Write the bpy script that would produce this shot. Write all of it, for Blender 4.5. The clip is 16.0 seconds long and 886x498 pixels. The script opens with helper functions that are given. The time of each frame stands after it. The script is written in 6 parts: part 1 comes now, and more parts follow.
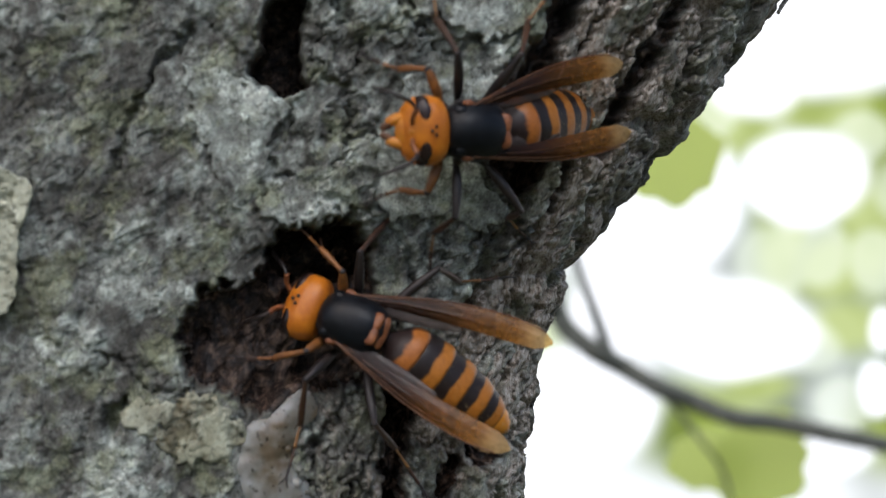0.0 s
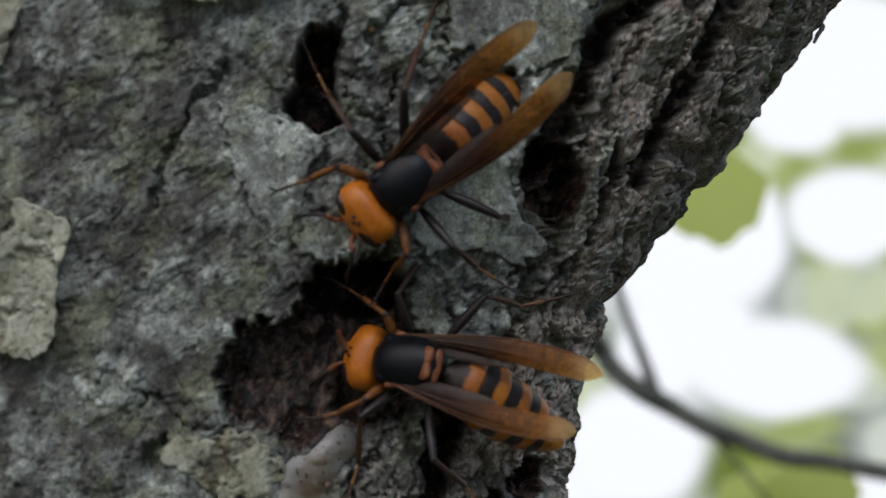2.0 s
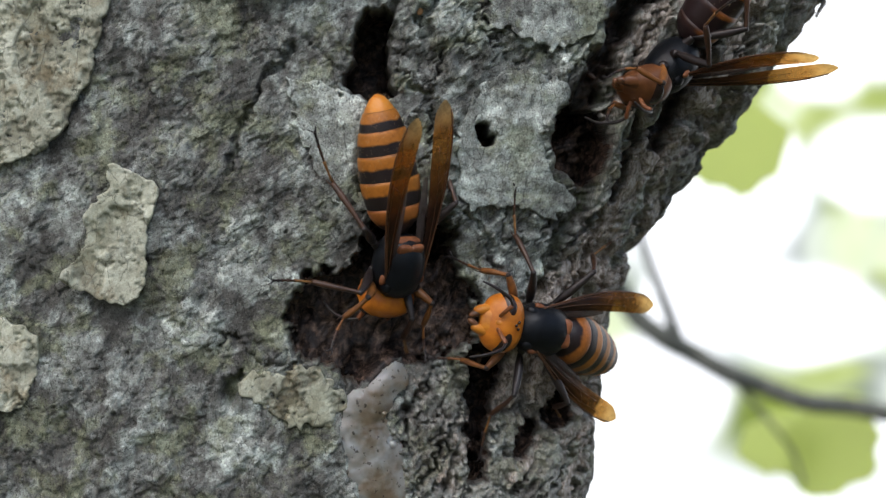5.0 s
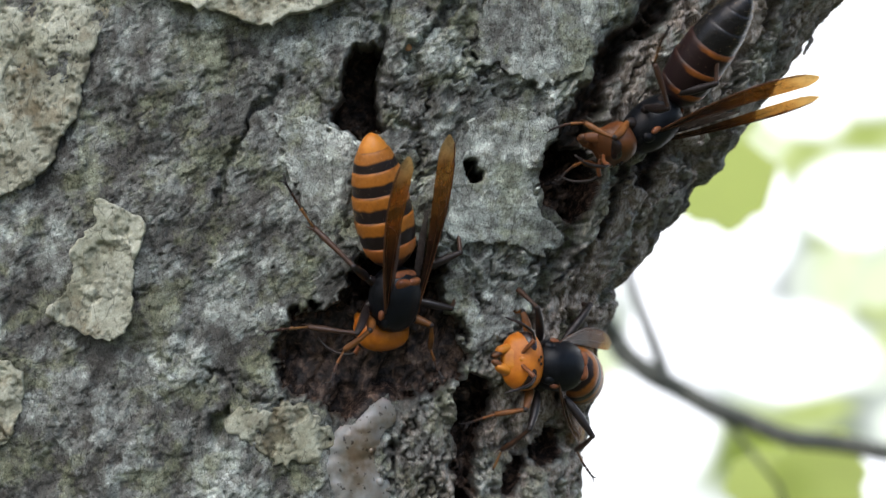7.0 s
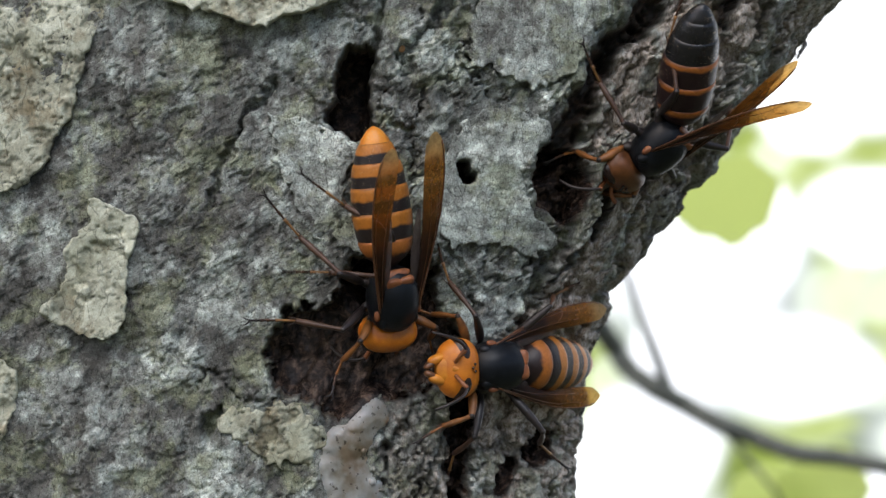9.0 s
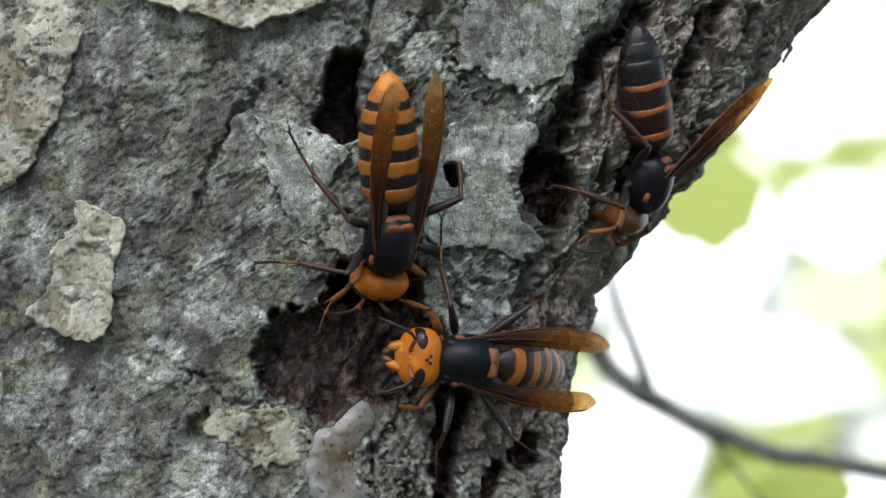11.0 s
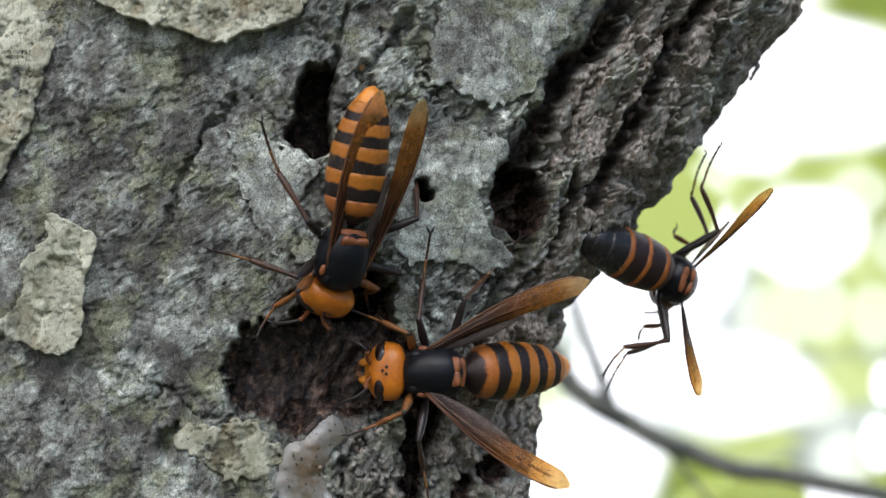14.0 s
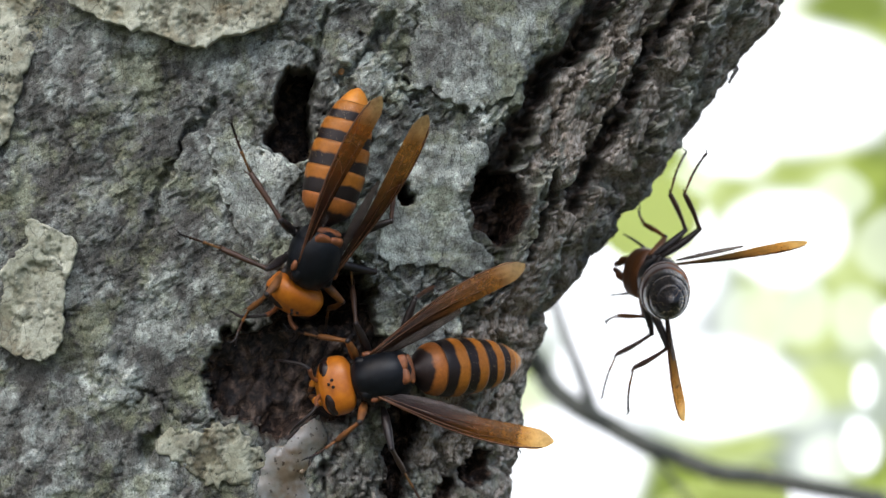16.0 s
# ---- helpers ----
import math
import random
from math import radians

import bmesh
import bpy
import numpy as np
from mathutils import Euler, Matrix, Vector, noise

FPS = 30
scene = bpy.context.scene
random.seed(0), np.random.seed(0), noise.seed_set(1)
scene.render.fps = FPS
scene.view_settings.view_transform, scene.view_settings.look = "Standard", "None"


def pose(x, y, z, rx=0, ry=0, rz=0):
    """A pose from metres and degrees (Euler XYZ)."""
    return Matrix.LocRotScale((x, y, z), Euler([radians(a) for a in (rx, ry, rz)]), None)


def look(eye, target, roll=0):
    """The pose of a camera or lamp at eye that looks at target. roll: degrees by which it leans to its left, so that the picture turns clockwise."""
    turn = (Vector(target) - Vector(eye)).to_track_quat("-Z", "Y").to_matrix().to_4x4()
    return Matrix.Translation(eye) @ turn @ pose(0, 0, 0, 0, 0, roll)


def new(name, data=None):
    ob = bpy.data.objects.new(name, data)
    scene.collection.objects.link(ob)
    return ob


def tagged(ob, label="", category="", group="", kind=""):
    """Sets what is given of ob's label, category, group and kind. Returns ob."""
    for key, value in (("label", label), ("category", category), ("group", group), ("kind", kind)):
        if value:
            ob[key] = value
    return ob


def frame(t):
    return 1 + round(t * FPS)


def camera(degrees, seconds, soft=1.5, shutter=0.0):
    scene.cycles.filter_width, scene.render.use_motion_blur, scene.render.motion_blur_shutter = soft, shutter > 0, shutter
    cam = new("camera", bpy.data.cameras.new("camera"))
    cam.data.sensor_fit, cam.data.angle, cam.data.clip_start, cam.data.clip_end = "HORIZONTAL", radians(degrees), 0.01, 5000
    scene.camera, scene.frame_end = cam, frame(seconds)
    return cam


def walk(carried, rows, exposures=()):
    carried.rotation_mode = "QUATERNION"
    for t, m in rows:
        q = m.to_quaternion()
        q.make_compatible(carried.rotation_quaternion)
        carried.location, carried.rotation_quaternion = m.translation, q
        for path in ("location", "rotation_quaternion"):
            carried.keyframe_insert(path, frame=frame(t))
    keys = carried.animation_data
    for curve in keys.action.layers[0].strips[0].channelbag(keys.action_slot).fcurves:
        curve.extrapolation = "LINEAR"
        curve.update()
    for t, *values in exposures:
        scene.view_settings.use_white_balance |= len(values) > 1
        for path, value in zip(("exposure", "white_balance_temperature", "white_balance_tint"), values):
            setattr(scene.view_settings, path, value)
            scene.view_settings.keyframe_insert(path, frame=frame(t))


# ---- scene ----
# Camera: hand-held, small drift, one quick step back after 3.7 s
cam = camera(30.0, 16.0, soft=1.3, shutter=0.5)
cam.data.dof.use_dof = True
cam.data.dof.focus_distance = 0.272
cam.data.dof.aperture_fstop = 22.0

# seconds, millimetres x y z, degrees pitch roll yaw
PATH = [
    (0, 2.11, -243.9, 1300.3, -0.96, -0.99, -1.92),
    (0.5, 1.67, -244.2, 1300.4, -0.02, -0.69, -2.22),
    (1, 4.25, -244.2, 1299.3, 0.62, -0.69, -1.87),
    (1.5, 7.14, -244.1, 1299.3, 0.54, -0.35, -1.07),
    (2, 3.33, -243.6, 1299.0, 0.51, -0.16, -0.36),
    (2.5, 5.10, -243.3, 1298.4, 0.39, -0.08, 0.95),
    (3, 5.65, -242.6, 1298.0, 0.10, 0.23, 1.71),
    (3.5, 5.17, -242.3, 1297.8, -0.26, 0.08, 1.68),
    (3.7, 5.17, -242.3, 1297.8, -0.54, 0.08, 1.52),
    (3.8, 0.09, -276.0, 1300.3, -1.25, 0.16, 0.47),
    (4, 0.09, -276.0, 1300.3, -1.25, 0.16, 0.47),
    (6.5, 0.37, -275.0, 1298.9, -0.66, 0.19, 0.28),
    (7, 0.00, -275.0, 1300.0, 0.00, 0.00, 0.00),
    (7.5, 0.85, -275.8, 1299.9, 0.46, -0.01, -0.00),
    (8, 1.53, -276.3, 1299.4, 0.36, -0.10, 0.13),
    (8.5, 2.02, -275.8, 1297.5, 0.51, -0.12, 0.21),
    (11, 1.11, -276.0, 1297.8, 0.59, -0.27, -0.47),
    (11.5, 0.27, -275.9, 1297.8, 0.74, -0.23, -0.68),
    (12, -0.15, -276.0, 1298.6, 0.76, -0.28, -0.84),
    (12.5, -1.10, -276.1, 1298.9, 0.84, -0.28, -1.20),
    (13, -1.64, -276.3, 1298.6, 0.98, -0.36, -1.53),
    (13.5, -0.50, -276.5, 1298.2, 1.15, -0.39, -1.59),
    (14, -0.61, -277.1, 1297.8, 1.10, -0.49, -1.84),
    (14.5, -0.51, -276.6, 1298.0, 1.05, -0.36, -2.04),
    (15, -0.95, -277.1, 1298.5, 1.13, -0.28, -2.32),
    (15.5, -1.05, -276.9, 1297.9, 1.37, -0.24, -2.46),
    (16, -0.41, -277.6, 1297.6, 1.27, -0.19, -2.46),
]
walk(cam, [(t, pose(x / 1000, y / 1000, z / 1000, 90 + p, r, w)) for t, x, y, z, p, r, w in PATH],
     exposures=[(s, e, 6150, 11) for s, e in ((0, -0.22), (1.0, -0.60), (2.0, -0.80), (3.0, -0.46), (4.0, -0.1), (7.0, 0.0), (11.0, 0.14), (14.5, 0.12), (16.0, 0.06))])

# ---- light ----
world = bpy.data.worlds.new("overcast_sky")
world.use_nodes = True
scene.world = world
wn = world.node_tree.nodes
sky = wn.new("ShaderNodeTexSky")
sky.sky_type = "NISHITA"
sky.sun_disc = False
sky.sun_elevation, sky.sun_rotation = radians(52), radians(215)
sky.air_density, sky.dust_density = 1.0, 4.0
wn["Background"].inputs["Strength"].default_value = 0.20
world.node_tree.links.new(sky.outputs["Color"], wn["Background"].inputs["Color"])

sun_data = bpy.data.lights.new("sun", "SUN")
sun_data.energy, sun_data.angle, sun_data.color = 1.5, radians(20), (1.0, 0.99, 0.97)
sun = new("sun", sun_data)
sun.matrix_world = look((0, 0, 0), (-0.30, 0.80, -0.95))

# ---- materials ----
MM = 0.001


def mat(name, rough=0.6, metal=0.0):
    m = bpy.data.materials.new(name)
    m.use_nodes = True
    b = m.node_tree.nodes["Principled BSDF"]
    b.inputs["Roughness"].default_value, b.inputs["Metallic"].default_value = rough, metal
    return m, m.node_tree.nodes, m.node_tree.links, b


def coords(n, l, scale=(1000, 1000, 1000), turn=0.0):
    c, p = n.new("ShaderNodeTexCoord"), n.new("ShaderNodeMapping")
    p.inputs["Scale"].default_value = scale
    p.inputs["Rotation"].default_value = (0, radians(turn), 0)
    l.new(c.outputs["Object"], p.inputs["Vector"])
    return p.outputs["Vector"]


def noise_node(n, l, vec, scale, detail=6, rough=0.6, distort=0.0):
    t = n.new("ShaderNodeTexNoise")
    t.inputs["Scale"].default_value, t.inputs["Detail"].default_value = scale, detail
    t.inputs["Roughness"].default_value, t.inputs["Distortion"].default_value = rough, distort
    l.new(vec, t.inputs["Vector"])
    return t.outputs["Fac"]


def ramp(n, l, fac, stops):
    r = n.new("ShaderNodeValToRGB")
    e = r.color_ramp.elements
    while len(e) < len(stops):
        e.new(0.5)
    for k, (p, c) in zip(e, stops):
        k.position, k.color = p, (*c, 1) if len(c) == 3 else c
    l.new(fac, r.inputs["Fac"])
    return r.outputs["Color"]


def mix(n, l, fac, a, b, mode="MIX"):
    x = n.new("ShaderNodeMix")
    x.data_type, x.blend_type = "RGBA", mode
    for s, v in ((x.inputs["Factor"], fac), (x.inputs["A"], a), (x.inputs["B"], b)):
        if isinstance(v, (int, float)):
            s.default_value = v
        elif isinstance(v, tuple):
            s.default_value = (*v, 1)
        else:
            l.new(v, s)
    return x.outputs["Result"]


def attr(n, name):
    a = n.new("ShaderNodeAttribute")
    a.attribute_name = name
    return a.outputs["Fac"]


def bump(n, l, b, height, strength, dist):
    k = n.new("ShaderNodeBump")
    k.inputs["Strength"].default_value, k.inputs["Distance"].default_value = strength, dist
    l.new(height, k.inputs["Height"])
    l.new(k.outputs["Normal"], b.inputs["Normal"])


def crackle(n, l, vec, scale, width):
    """Fine dark net: 0 on the cracks, 1 between them."""
    t = n.new("ShaderNodeTexVoronoi")
    t.feature = "DISTANCE_TO_EDGE"
    t.inputs["Scale"].default_value = scale
    l.new(vec, t.inputs["Vector"])
    return ramp(n, l, t.outputs["Distance"], [(0.0, (0, 0, 0)), (width, (1, 1, 1))])


def warped(n, l, vec, scale, amount):
    t, k = n.new("ShaderNodeTexNoise"), n.new("ShaderNodeVectorMath")
    t.inputs["Scale"].default_value, t.inputs["Detail"].default_value = scale, 4
    l.new(vec, t.inputs["Vector"])
    k.operation = "MULTIPLY_ADD"
    k.inputs[1].default_value = (amount,) * 3
    l.new(t.outputs["Color"], k.inputs[0])
    l.new(vec, k.inputs[2])
    return k.outputs["Vector"]


def bark_material(name, pale=0.0):
    m, n, l, b = mat(name, 0.88)
    v = coords(n, l)
    g = coords(n, l, (1000, 1000, 520), 24)
    mid = noise_node(n, l, v, 0.5, 6, 0.68, 0.4)
    grain = noise_node(n, l, g, 1.5, 6, 0.68, 0.25)
    fine = noise_node(n, l, v, 3.3, 3, 0.62)
    crust = noise_node(n, l, v, 0.34, 10, 0.68, 0.3)
    tone = attr(n, "tone")
    c = ramp(n, l, tone, [(0.10, (0.086, 0.084, 0.076)), (0.28, (0.148, 0.152, 0.140)), (0.50, (0.228, 0.243, 0.222)), (0.72, (0.360, 0.388, 0.356)), (0.95, (0.55, 0.585, 0.535))])
    moss = ramp(n, l, noise_node(n, l, v, 0.12, 6, 0.7, 0.3), [(0.50, (0, 0, 0)), (0.60, (0.55, 0.55, 0.55))])
    c = mix(n, l, moss, c, (0.20, 0.215, 0.125))
    dust = ramp(n, l, crust, [(0.41, (0.60, 0.58, 0.55)), (0.44, (0.93, 0.93, 0.91)), (0.53, (1.02, 1.02, 1.01)), (0.555, (1.30, 1.33, 1.31))])
    c = mix(n, l, 0.45 if pale else 0.9, c, dust, "MULTIPLY")
    if pale:
        warm = ramp(n, l, tone, [(0.15, (0.13, 0.115, 0.070)), (0.4, (0.27, 0.265, 0.185)), (0.7, (0.43, 0.435, 0.325)), (1.0, (0.60, 0.60, 0.47))])
        c = mix(n, l, pale, c, warm)
        stain = ramp(n, l, noise_node(n, l, coords(n, l), 0.16, 6, 0.65), [(0.55, (0, 0, 0)), (0.62, (0.45, 0.45, 0.45))])
        c = mix(n, l, stain, c, (0.17, 0.125, 0.06))
    streak = ramp(n, l, grain, [(0.37, (0.48, 0.46, 0.44)), (0.42, (0.94, 0.94, 0.94)), (0.57, (1.04, 1.04, 1.04)), (0.63, (1.32, 1.32, 1.32))])
    c = mix(n, l, 0.35 if pale else 0.75, c, streak, "MULTIPLY")
    speck = ramp(n, l, fine, [(0.34, (0.22, 0.21, 0.20)), (0.41, (0.92, 0.92, 0.92)), (0.56, (1.06, 1.06, 1.06)), (0.66, (1.55, 1.55, 1.55))])
    c = mix(n, l, 0.35 if pale else 0.8, c, speck, "MULTIPLY")
    net = crackle(n, l, warped(n, l, g, 0.5, 1.6), 0.42, 0.045)
    torn = mix(n, l, ramp(n, l, mid, [(0.44, (1, 1, 1)), (0.54, (0, 0, 0))]), net, (1.0, 1.0, 1.0))
    c = mix(n, l, 0.55, c, torn, "MULTIPLY")
    brown = ramp(n, l, grain, [(0.34, (0.105, 0.080, 0.064)), (0.47, (0.30, 0.255, 0.21)), (0.60, (0.52, 0.475, 0.42))])
    c = mix(n, l, attr(n, "old"), c, brown)
    # rotten wood; its near-black stops also stand for shade in holes and fissures
    rot_shade = ramp(n, l, mid, [(0.40, (0.011, 0.009, 0.009)), (0.50, (0.040, 0.028, 0.023)), (0.60, (0.115, 0.075, 0.055)), (0.70, (0.22, 0.17, 0.13))])
    c = mix(n, l, attr(n, "wet_shade"), c, rot_shade)
    l.new(c, b.inputs["Base Color"])
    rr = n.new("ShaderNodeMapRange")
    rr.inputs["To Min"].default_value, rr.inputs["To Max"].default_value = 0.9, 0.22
    l.new(attr(n, "wet_shade"), rr.inputs["Value"])
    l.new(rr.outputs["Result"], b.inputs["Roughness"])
    b.inputs["Specular IOR Level"].default_value = 0.3
    relief = mix(n, l, 0.25, mix(n, l, 0.7, grain, fine), mix(n, l, 0.5, crust, torn))
    bump(n, l, b, relief, 0.5 if pale else 0.9, 0.0005)
    return m


BARK = bark_material("grey_lichened_bark")
FLAKE = bark_material("pale_flaking_bark", 0.75)

# ---- shared mesh tools ----


def mesh_object(name, verts, faces, material, parent=None, label="", smooth=True, attributes=None):
    me = bpy.data.meshes.new(name)
    me.from_pydata(verts if isinstance(verts, list) else verts.tolist(), [], faces if isinstance(faces, list) else faces.tolist())
    if smooth:
        me.polygons.foreach_set("use_smooth", np.ones(len(me.polygons), bool))
    for k, vals in (attributes or {}).items():
        a = me.attributes.new(k, "FLOAT", "POINT")
        a.data.foreach_set("value", np.asarray(vals, np.float32))
    for m in material if isinstance(material, (list, tuple)) else [material]:
        me.materials.append(m)
    me.update()
    ob = new(name, me)
    if parent:
        ob.parent = parent
    if label:
        ob["label"] = label
    return ob


def thing(name, label, category, group="", kind=""):
    return tagged(new(name), label, category, group, kind)


# smooth lattice noise on arrays, range about -1 to 1
TABLE = np.random.RandomState(7).rand(65536) * 2 * np.pi


def lattice(x, y, seed=0):
    xi, yi = np.floor(x).astype(int), np.floor(y).astype(int)
    xf, yf = x - xi, y - yi
    u, v = xf * xf * xf * (xf * (xf * 6 - 15) + 10), yf * yf * yf * (yf * (yf * 6 - 15) + 10)

    def corner(i, j):
        a = TABLE[((xi + i) * 7919 + (yi + j) * 104729 + seed * 15731) & 65535]
        return np.cos(a) * (xf - i) + np.sin(a) * (yf - j)

    p, q = corner(0, 0) * (1 - u) + corner(1, 0) * u, corner(0, 1) * (1 - u) + corner(1, 1) * u
    return (p * (1 - v) + q * v) * 1.5


def fbm(x, y, octaves=5, seed=0, gain=0.5):
    s, a = 0, 1.0
    for k in range(octaves):
        s = s + a * lattice(x * 2 ** k, y * 2 ** k, seed + k)
        a *= gain
    return s


RANDOM = np.random.RandomState(19).rand(65536)


def cells(x, y, seed=0):
    """Distance to the border between cells, a random number for each cell, and the way to its middle."""
    xi, yi = np.floor(x).astype(int), np.floor(y).astype(int)
    d1, d2 = np.full(x.shape, 9.0), np.full(x.shape, 9.0)
    own, ox, oy = np.zeros(x.shape), np.zeros(x.shape), np.zeros(x.shape)
    for i in (-1, 0, 1):
        for j in (-1, 0, 1):
            k = ((xi + i) * 7919 + (yi + j) * 104729 + seed * 15731) & 65535
            dx, dy = xi + i + 0.1 + 0.8 * RANDOM[k] - x, yi + j + 0.1 + 0.8 * RANDOM[(k + 33333) & 65535] - y
            d = np.hypot(dx, dy)
            near = d < d1
            d2 = np.where(near, d1, np.minimum(d2, d))
            own, ox, oy = np.where(near, RANDOM[(k + 777) & 65535], own), np.where(near, dx, ox), np.where(near, dy, oy)
            d1 = np.where(near, d, d1)
    return d2 - d1, own, ox, oy


def step(e0, e1, x):
    t = np.clip((x - e0) / (e1 - e0), 0, 1)
    return t * t * (3 - 2 * t)


def inside(points, x, z):
    """Distance to a closed outline, positive inside."""
    d, hit = np.full(x.shape, 1e9), np.zeros(x.shape, bool)
    for (x0, z0), (x1, z1) in zip(points, points[1:] + points[:1]):
        d = np.minimum(d, segment(x0, z0, x1, z1, x, z))
        hit ^= ((z0 > z) != (z1 > z)) & (x < (x1 - x0) * (z - z0) / (z1 - z0 + 1e-9) + x0)
    return np.where(hit, d, -d)


def segment(x0, z0, x1, z1, x, z):
    dx, dz = x1 - x0, z1 - z0
    t = np.clip(((x - x0) * dx + (z - z0) * dz) / (dx * dx + dz * dz + 1e-9), 0, 1)
    return np.hypot(x - x0 - t * dx, z - z0 - t * dz)


def along(points, x, z):
    d = np.full(x.shape, 1e9)
    for (x0, z0), (x1, z1) in zip(points, points[1:]):
        d = np.minimum(d, segment(x0, z0, x1, z1, x, z))
    return d


# ---- the tree trunk: millimetres, heights from 1.3 m above the ground ----
HEIGHT = 1300.0
EDGE_Z = [-1300, -300, -60, -47, -38, -27, -17, -8, 0, 10, 23, 34, 47, 60, 200, 1400]
EDGE_X = [60, 34, 25.4, 26.3, 27.0, 28.2, 29.2, 32.3, 39.4, 47, 57, 65, 75, 83.4, 171, 700]
RX, RY, BACK, POW = 130.0, 52.0, 42.0, 2.6


def edge(z):
    z = np.asarray(z, float)
    return np.interp(z, EDGE_Z, EDGE_X) + 1.15 * fbm(z * 0.11, z * 0 + 0.5, 4, 300, 0.62)


def section(n):
    """Half a trunk section from its left side over the front to its right side, even in arc length."""
    a = np.linspace(math.pi, 0, 4001)
    c, s = np.cos(a), np.sin(a)
    x, y = np.sign(c) * np.abs(c) ** (2 / POW) * RX, -np.abs(s) ** (2 / POW) * RY
    q = np.concatenate([[0], np.cumsum(np.hypot(np.diff(x), np.diff(y)))])
    return q, x, y


ARC, SEC_X, SEC_Y = section(4001)


def front(x, z):
    """Depth of the smooth trunk front at x, z."""
    u = np.clip((x - edge(z) + RX) / RX, -0.9999, 0.9999)
    return BACK - RY * (1 - np.abs(u) ** POW) ** (1 / POW)


CAVITY = [(-28.1, -17.3), (-25.4, -9.9), (-21.1, -9.1), (-17.1, -9.0), (-15.6, -4.1), (-13.9, -1.2), (-8.2, -0.3), (-5.0, 1.0), (-1.7, -0.6), (0.4, -3.0),
          (0.1, -7.3), (2.7, -12.4), (5.3, -17.5), (2.9, -22.6), (-3.0, -25.0), (-9.6, -25.7), (-12.8, -28.9), (-17.6, -28.4), (-20.9, -25.5), (-26.5, -24.6)]
THROAT = [(-14.7, -1.6), (-8.2, -0.5), (-5.0, 0.6), (-1.7, -1.0), (0.0, -3.9), (-0.3, -7.3), (-4.9, -9.4), (-11.4, -9.0), (-14.7, -7.4), (-15.9, -5.3)]
SLOT = [(-14.1, 32.9), (-11.3, 33.4), (-10.2, 32.3), (-10.7, 28.9), (-11.6, 24.3), (-9.6, 19.3), (-12.8, 18.0), (-16.9, 19.8), (-17.7, 21.0), (-16.7, 25.1), (-15.8, 29.7)]
SMALL_HOLE = [(3.5, 14.5), (5.1, 14.9), (5.4, 13.3), (6.8, 12.8), (6.3, 11.2), (4.2, 10.8), (3.7, 12.0)]
ROUND_HOLE = [(17.4, 17.5), (20.8, 17.9), (24.6, 16.8), (26.0, 11.9), (25.2, 6.9), (22.5, 3.9), (20.2, 5.1), (17.2, 7.6), (16.2, 11.7), (16.6, 15.0)]
PIT = [(-36.2, -26.0), (-34.9, -25.4), (-34.6, -28.2), (-36.6, -31.4), (-38.0, -30.4), (-38.2, -28.1)]
LIP = [(4.2, 29.1), (8.4, 29.8), (13.2, 27.6), (17.1, 26.4), (22.8, 29.0), (27.1, 35.7), (32.2, 44.2), (34.0, 52), (8.2, 52), (6.5, 38.4), (5.6, 33.8)]
MID_PLATE = [(0.2, 13.3), (3.9, 20.8), (11.4, 24.3), (19.1, 21.4), (19.7, 17.6), (14.5, 13.7), (15.8, 7.1), (20.2, 3.4), (21.3, 1.0), (15.9, -1.5), (11.8, 0.4), (3.2, 0.5), (0.3, 3.1)]
SLIT = [(2.5, -23.5), (4.2, -21.0), (7.6, -22.0), (8.9, -25.4), (8.0, -29.7), (5.9, -34.6), (4.9, -40.2), (5.0, -46), (2.3, -46), (2.0, -31.9), (1.7, -26.8)]
SLIT_LOW = [(15.6, -34.6), (18.3, -31.4), (21.1, -31.8), (20.2, -37.0), (16.5, -38.2)]
SLIT_FOOT = [(10.2, -38.4), (12.9, -35.2), (14.7, -37.1), (12.9, -42.1), (9.8, -42.7)]
CRACK = [(-26.3, 27.2), (-27.9, 24.2), (-30.6, 22.3), (-32.3, 19.1), (-34.1, 14.5), (-35.5, 11.8), (-36.4, 7.2)]
FISSURE = [(43, 55), (39.5, 47.5), (35.9, 39.9), (29.6, 33.9), (25.9, 26.3), (23.6, 21.5), (20.7, 16.7), (19.4, 13.9)]
FISSURE_LOW = [(22.5, 4.3), (21.3, -0.8), (17.9, -4.2), (16.3, -8.5), (15.2, -13.8)]
FISSURE_EDGE = [(55, 50), (51.9, 43.9), (48.0, 39.0), (45.3, 32.2), (42.5, 26.4), (38.8, 18.6), (35.0, 11.6)]
RIGHT_CRACK = [(31.6, 17.1), (30.8, 12.3), (29.5, 7.4), (27.2, 2.5)]
GROOVE = [(1.8, 41.0), (-1.0, 35.4), (-5.5, 31.6), (-4.6, 28.9)]
SLOT_SIDE = [(-8.1, 41.5), (-9.5, 36.9), (-10.3, 31.4), (-10.8, 25.9)]
FINE_CRACK = [(-38.8, -23.1), (-37.6, -19.4), (-35.8, -19.9), (-33.6, -23.1), (-30.8, -25.4), (-27.7, -24.5)]
VEIN = [(1.4, 0.2), (5.3, -3.5), (6.3, -8.3), (5.8, -11.2)]
FROTH_BED = [(-10, -26.8), (-14.8, -31.6), (-15.0, -36.0), (-13.2, -41.0), (-12.4, -47.0)]
LICHEN = [(-20, 15, 7.5), (-31, -6, 8), (-44, -20, 6), (9, 12, 8), (-21, -14, 5), (-24, 30, 5), (-66, 2, 6), (-40, 34, 6), (-35, -38, 7), (12, 26, 6)]
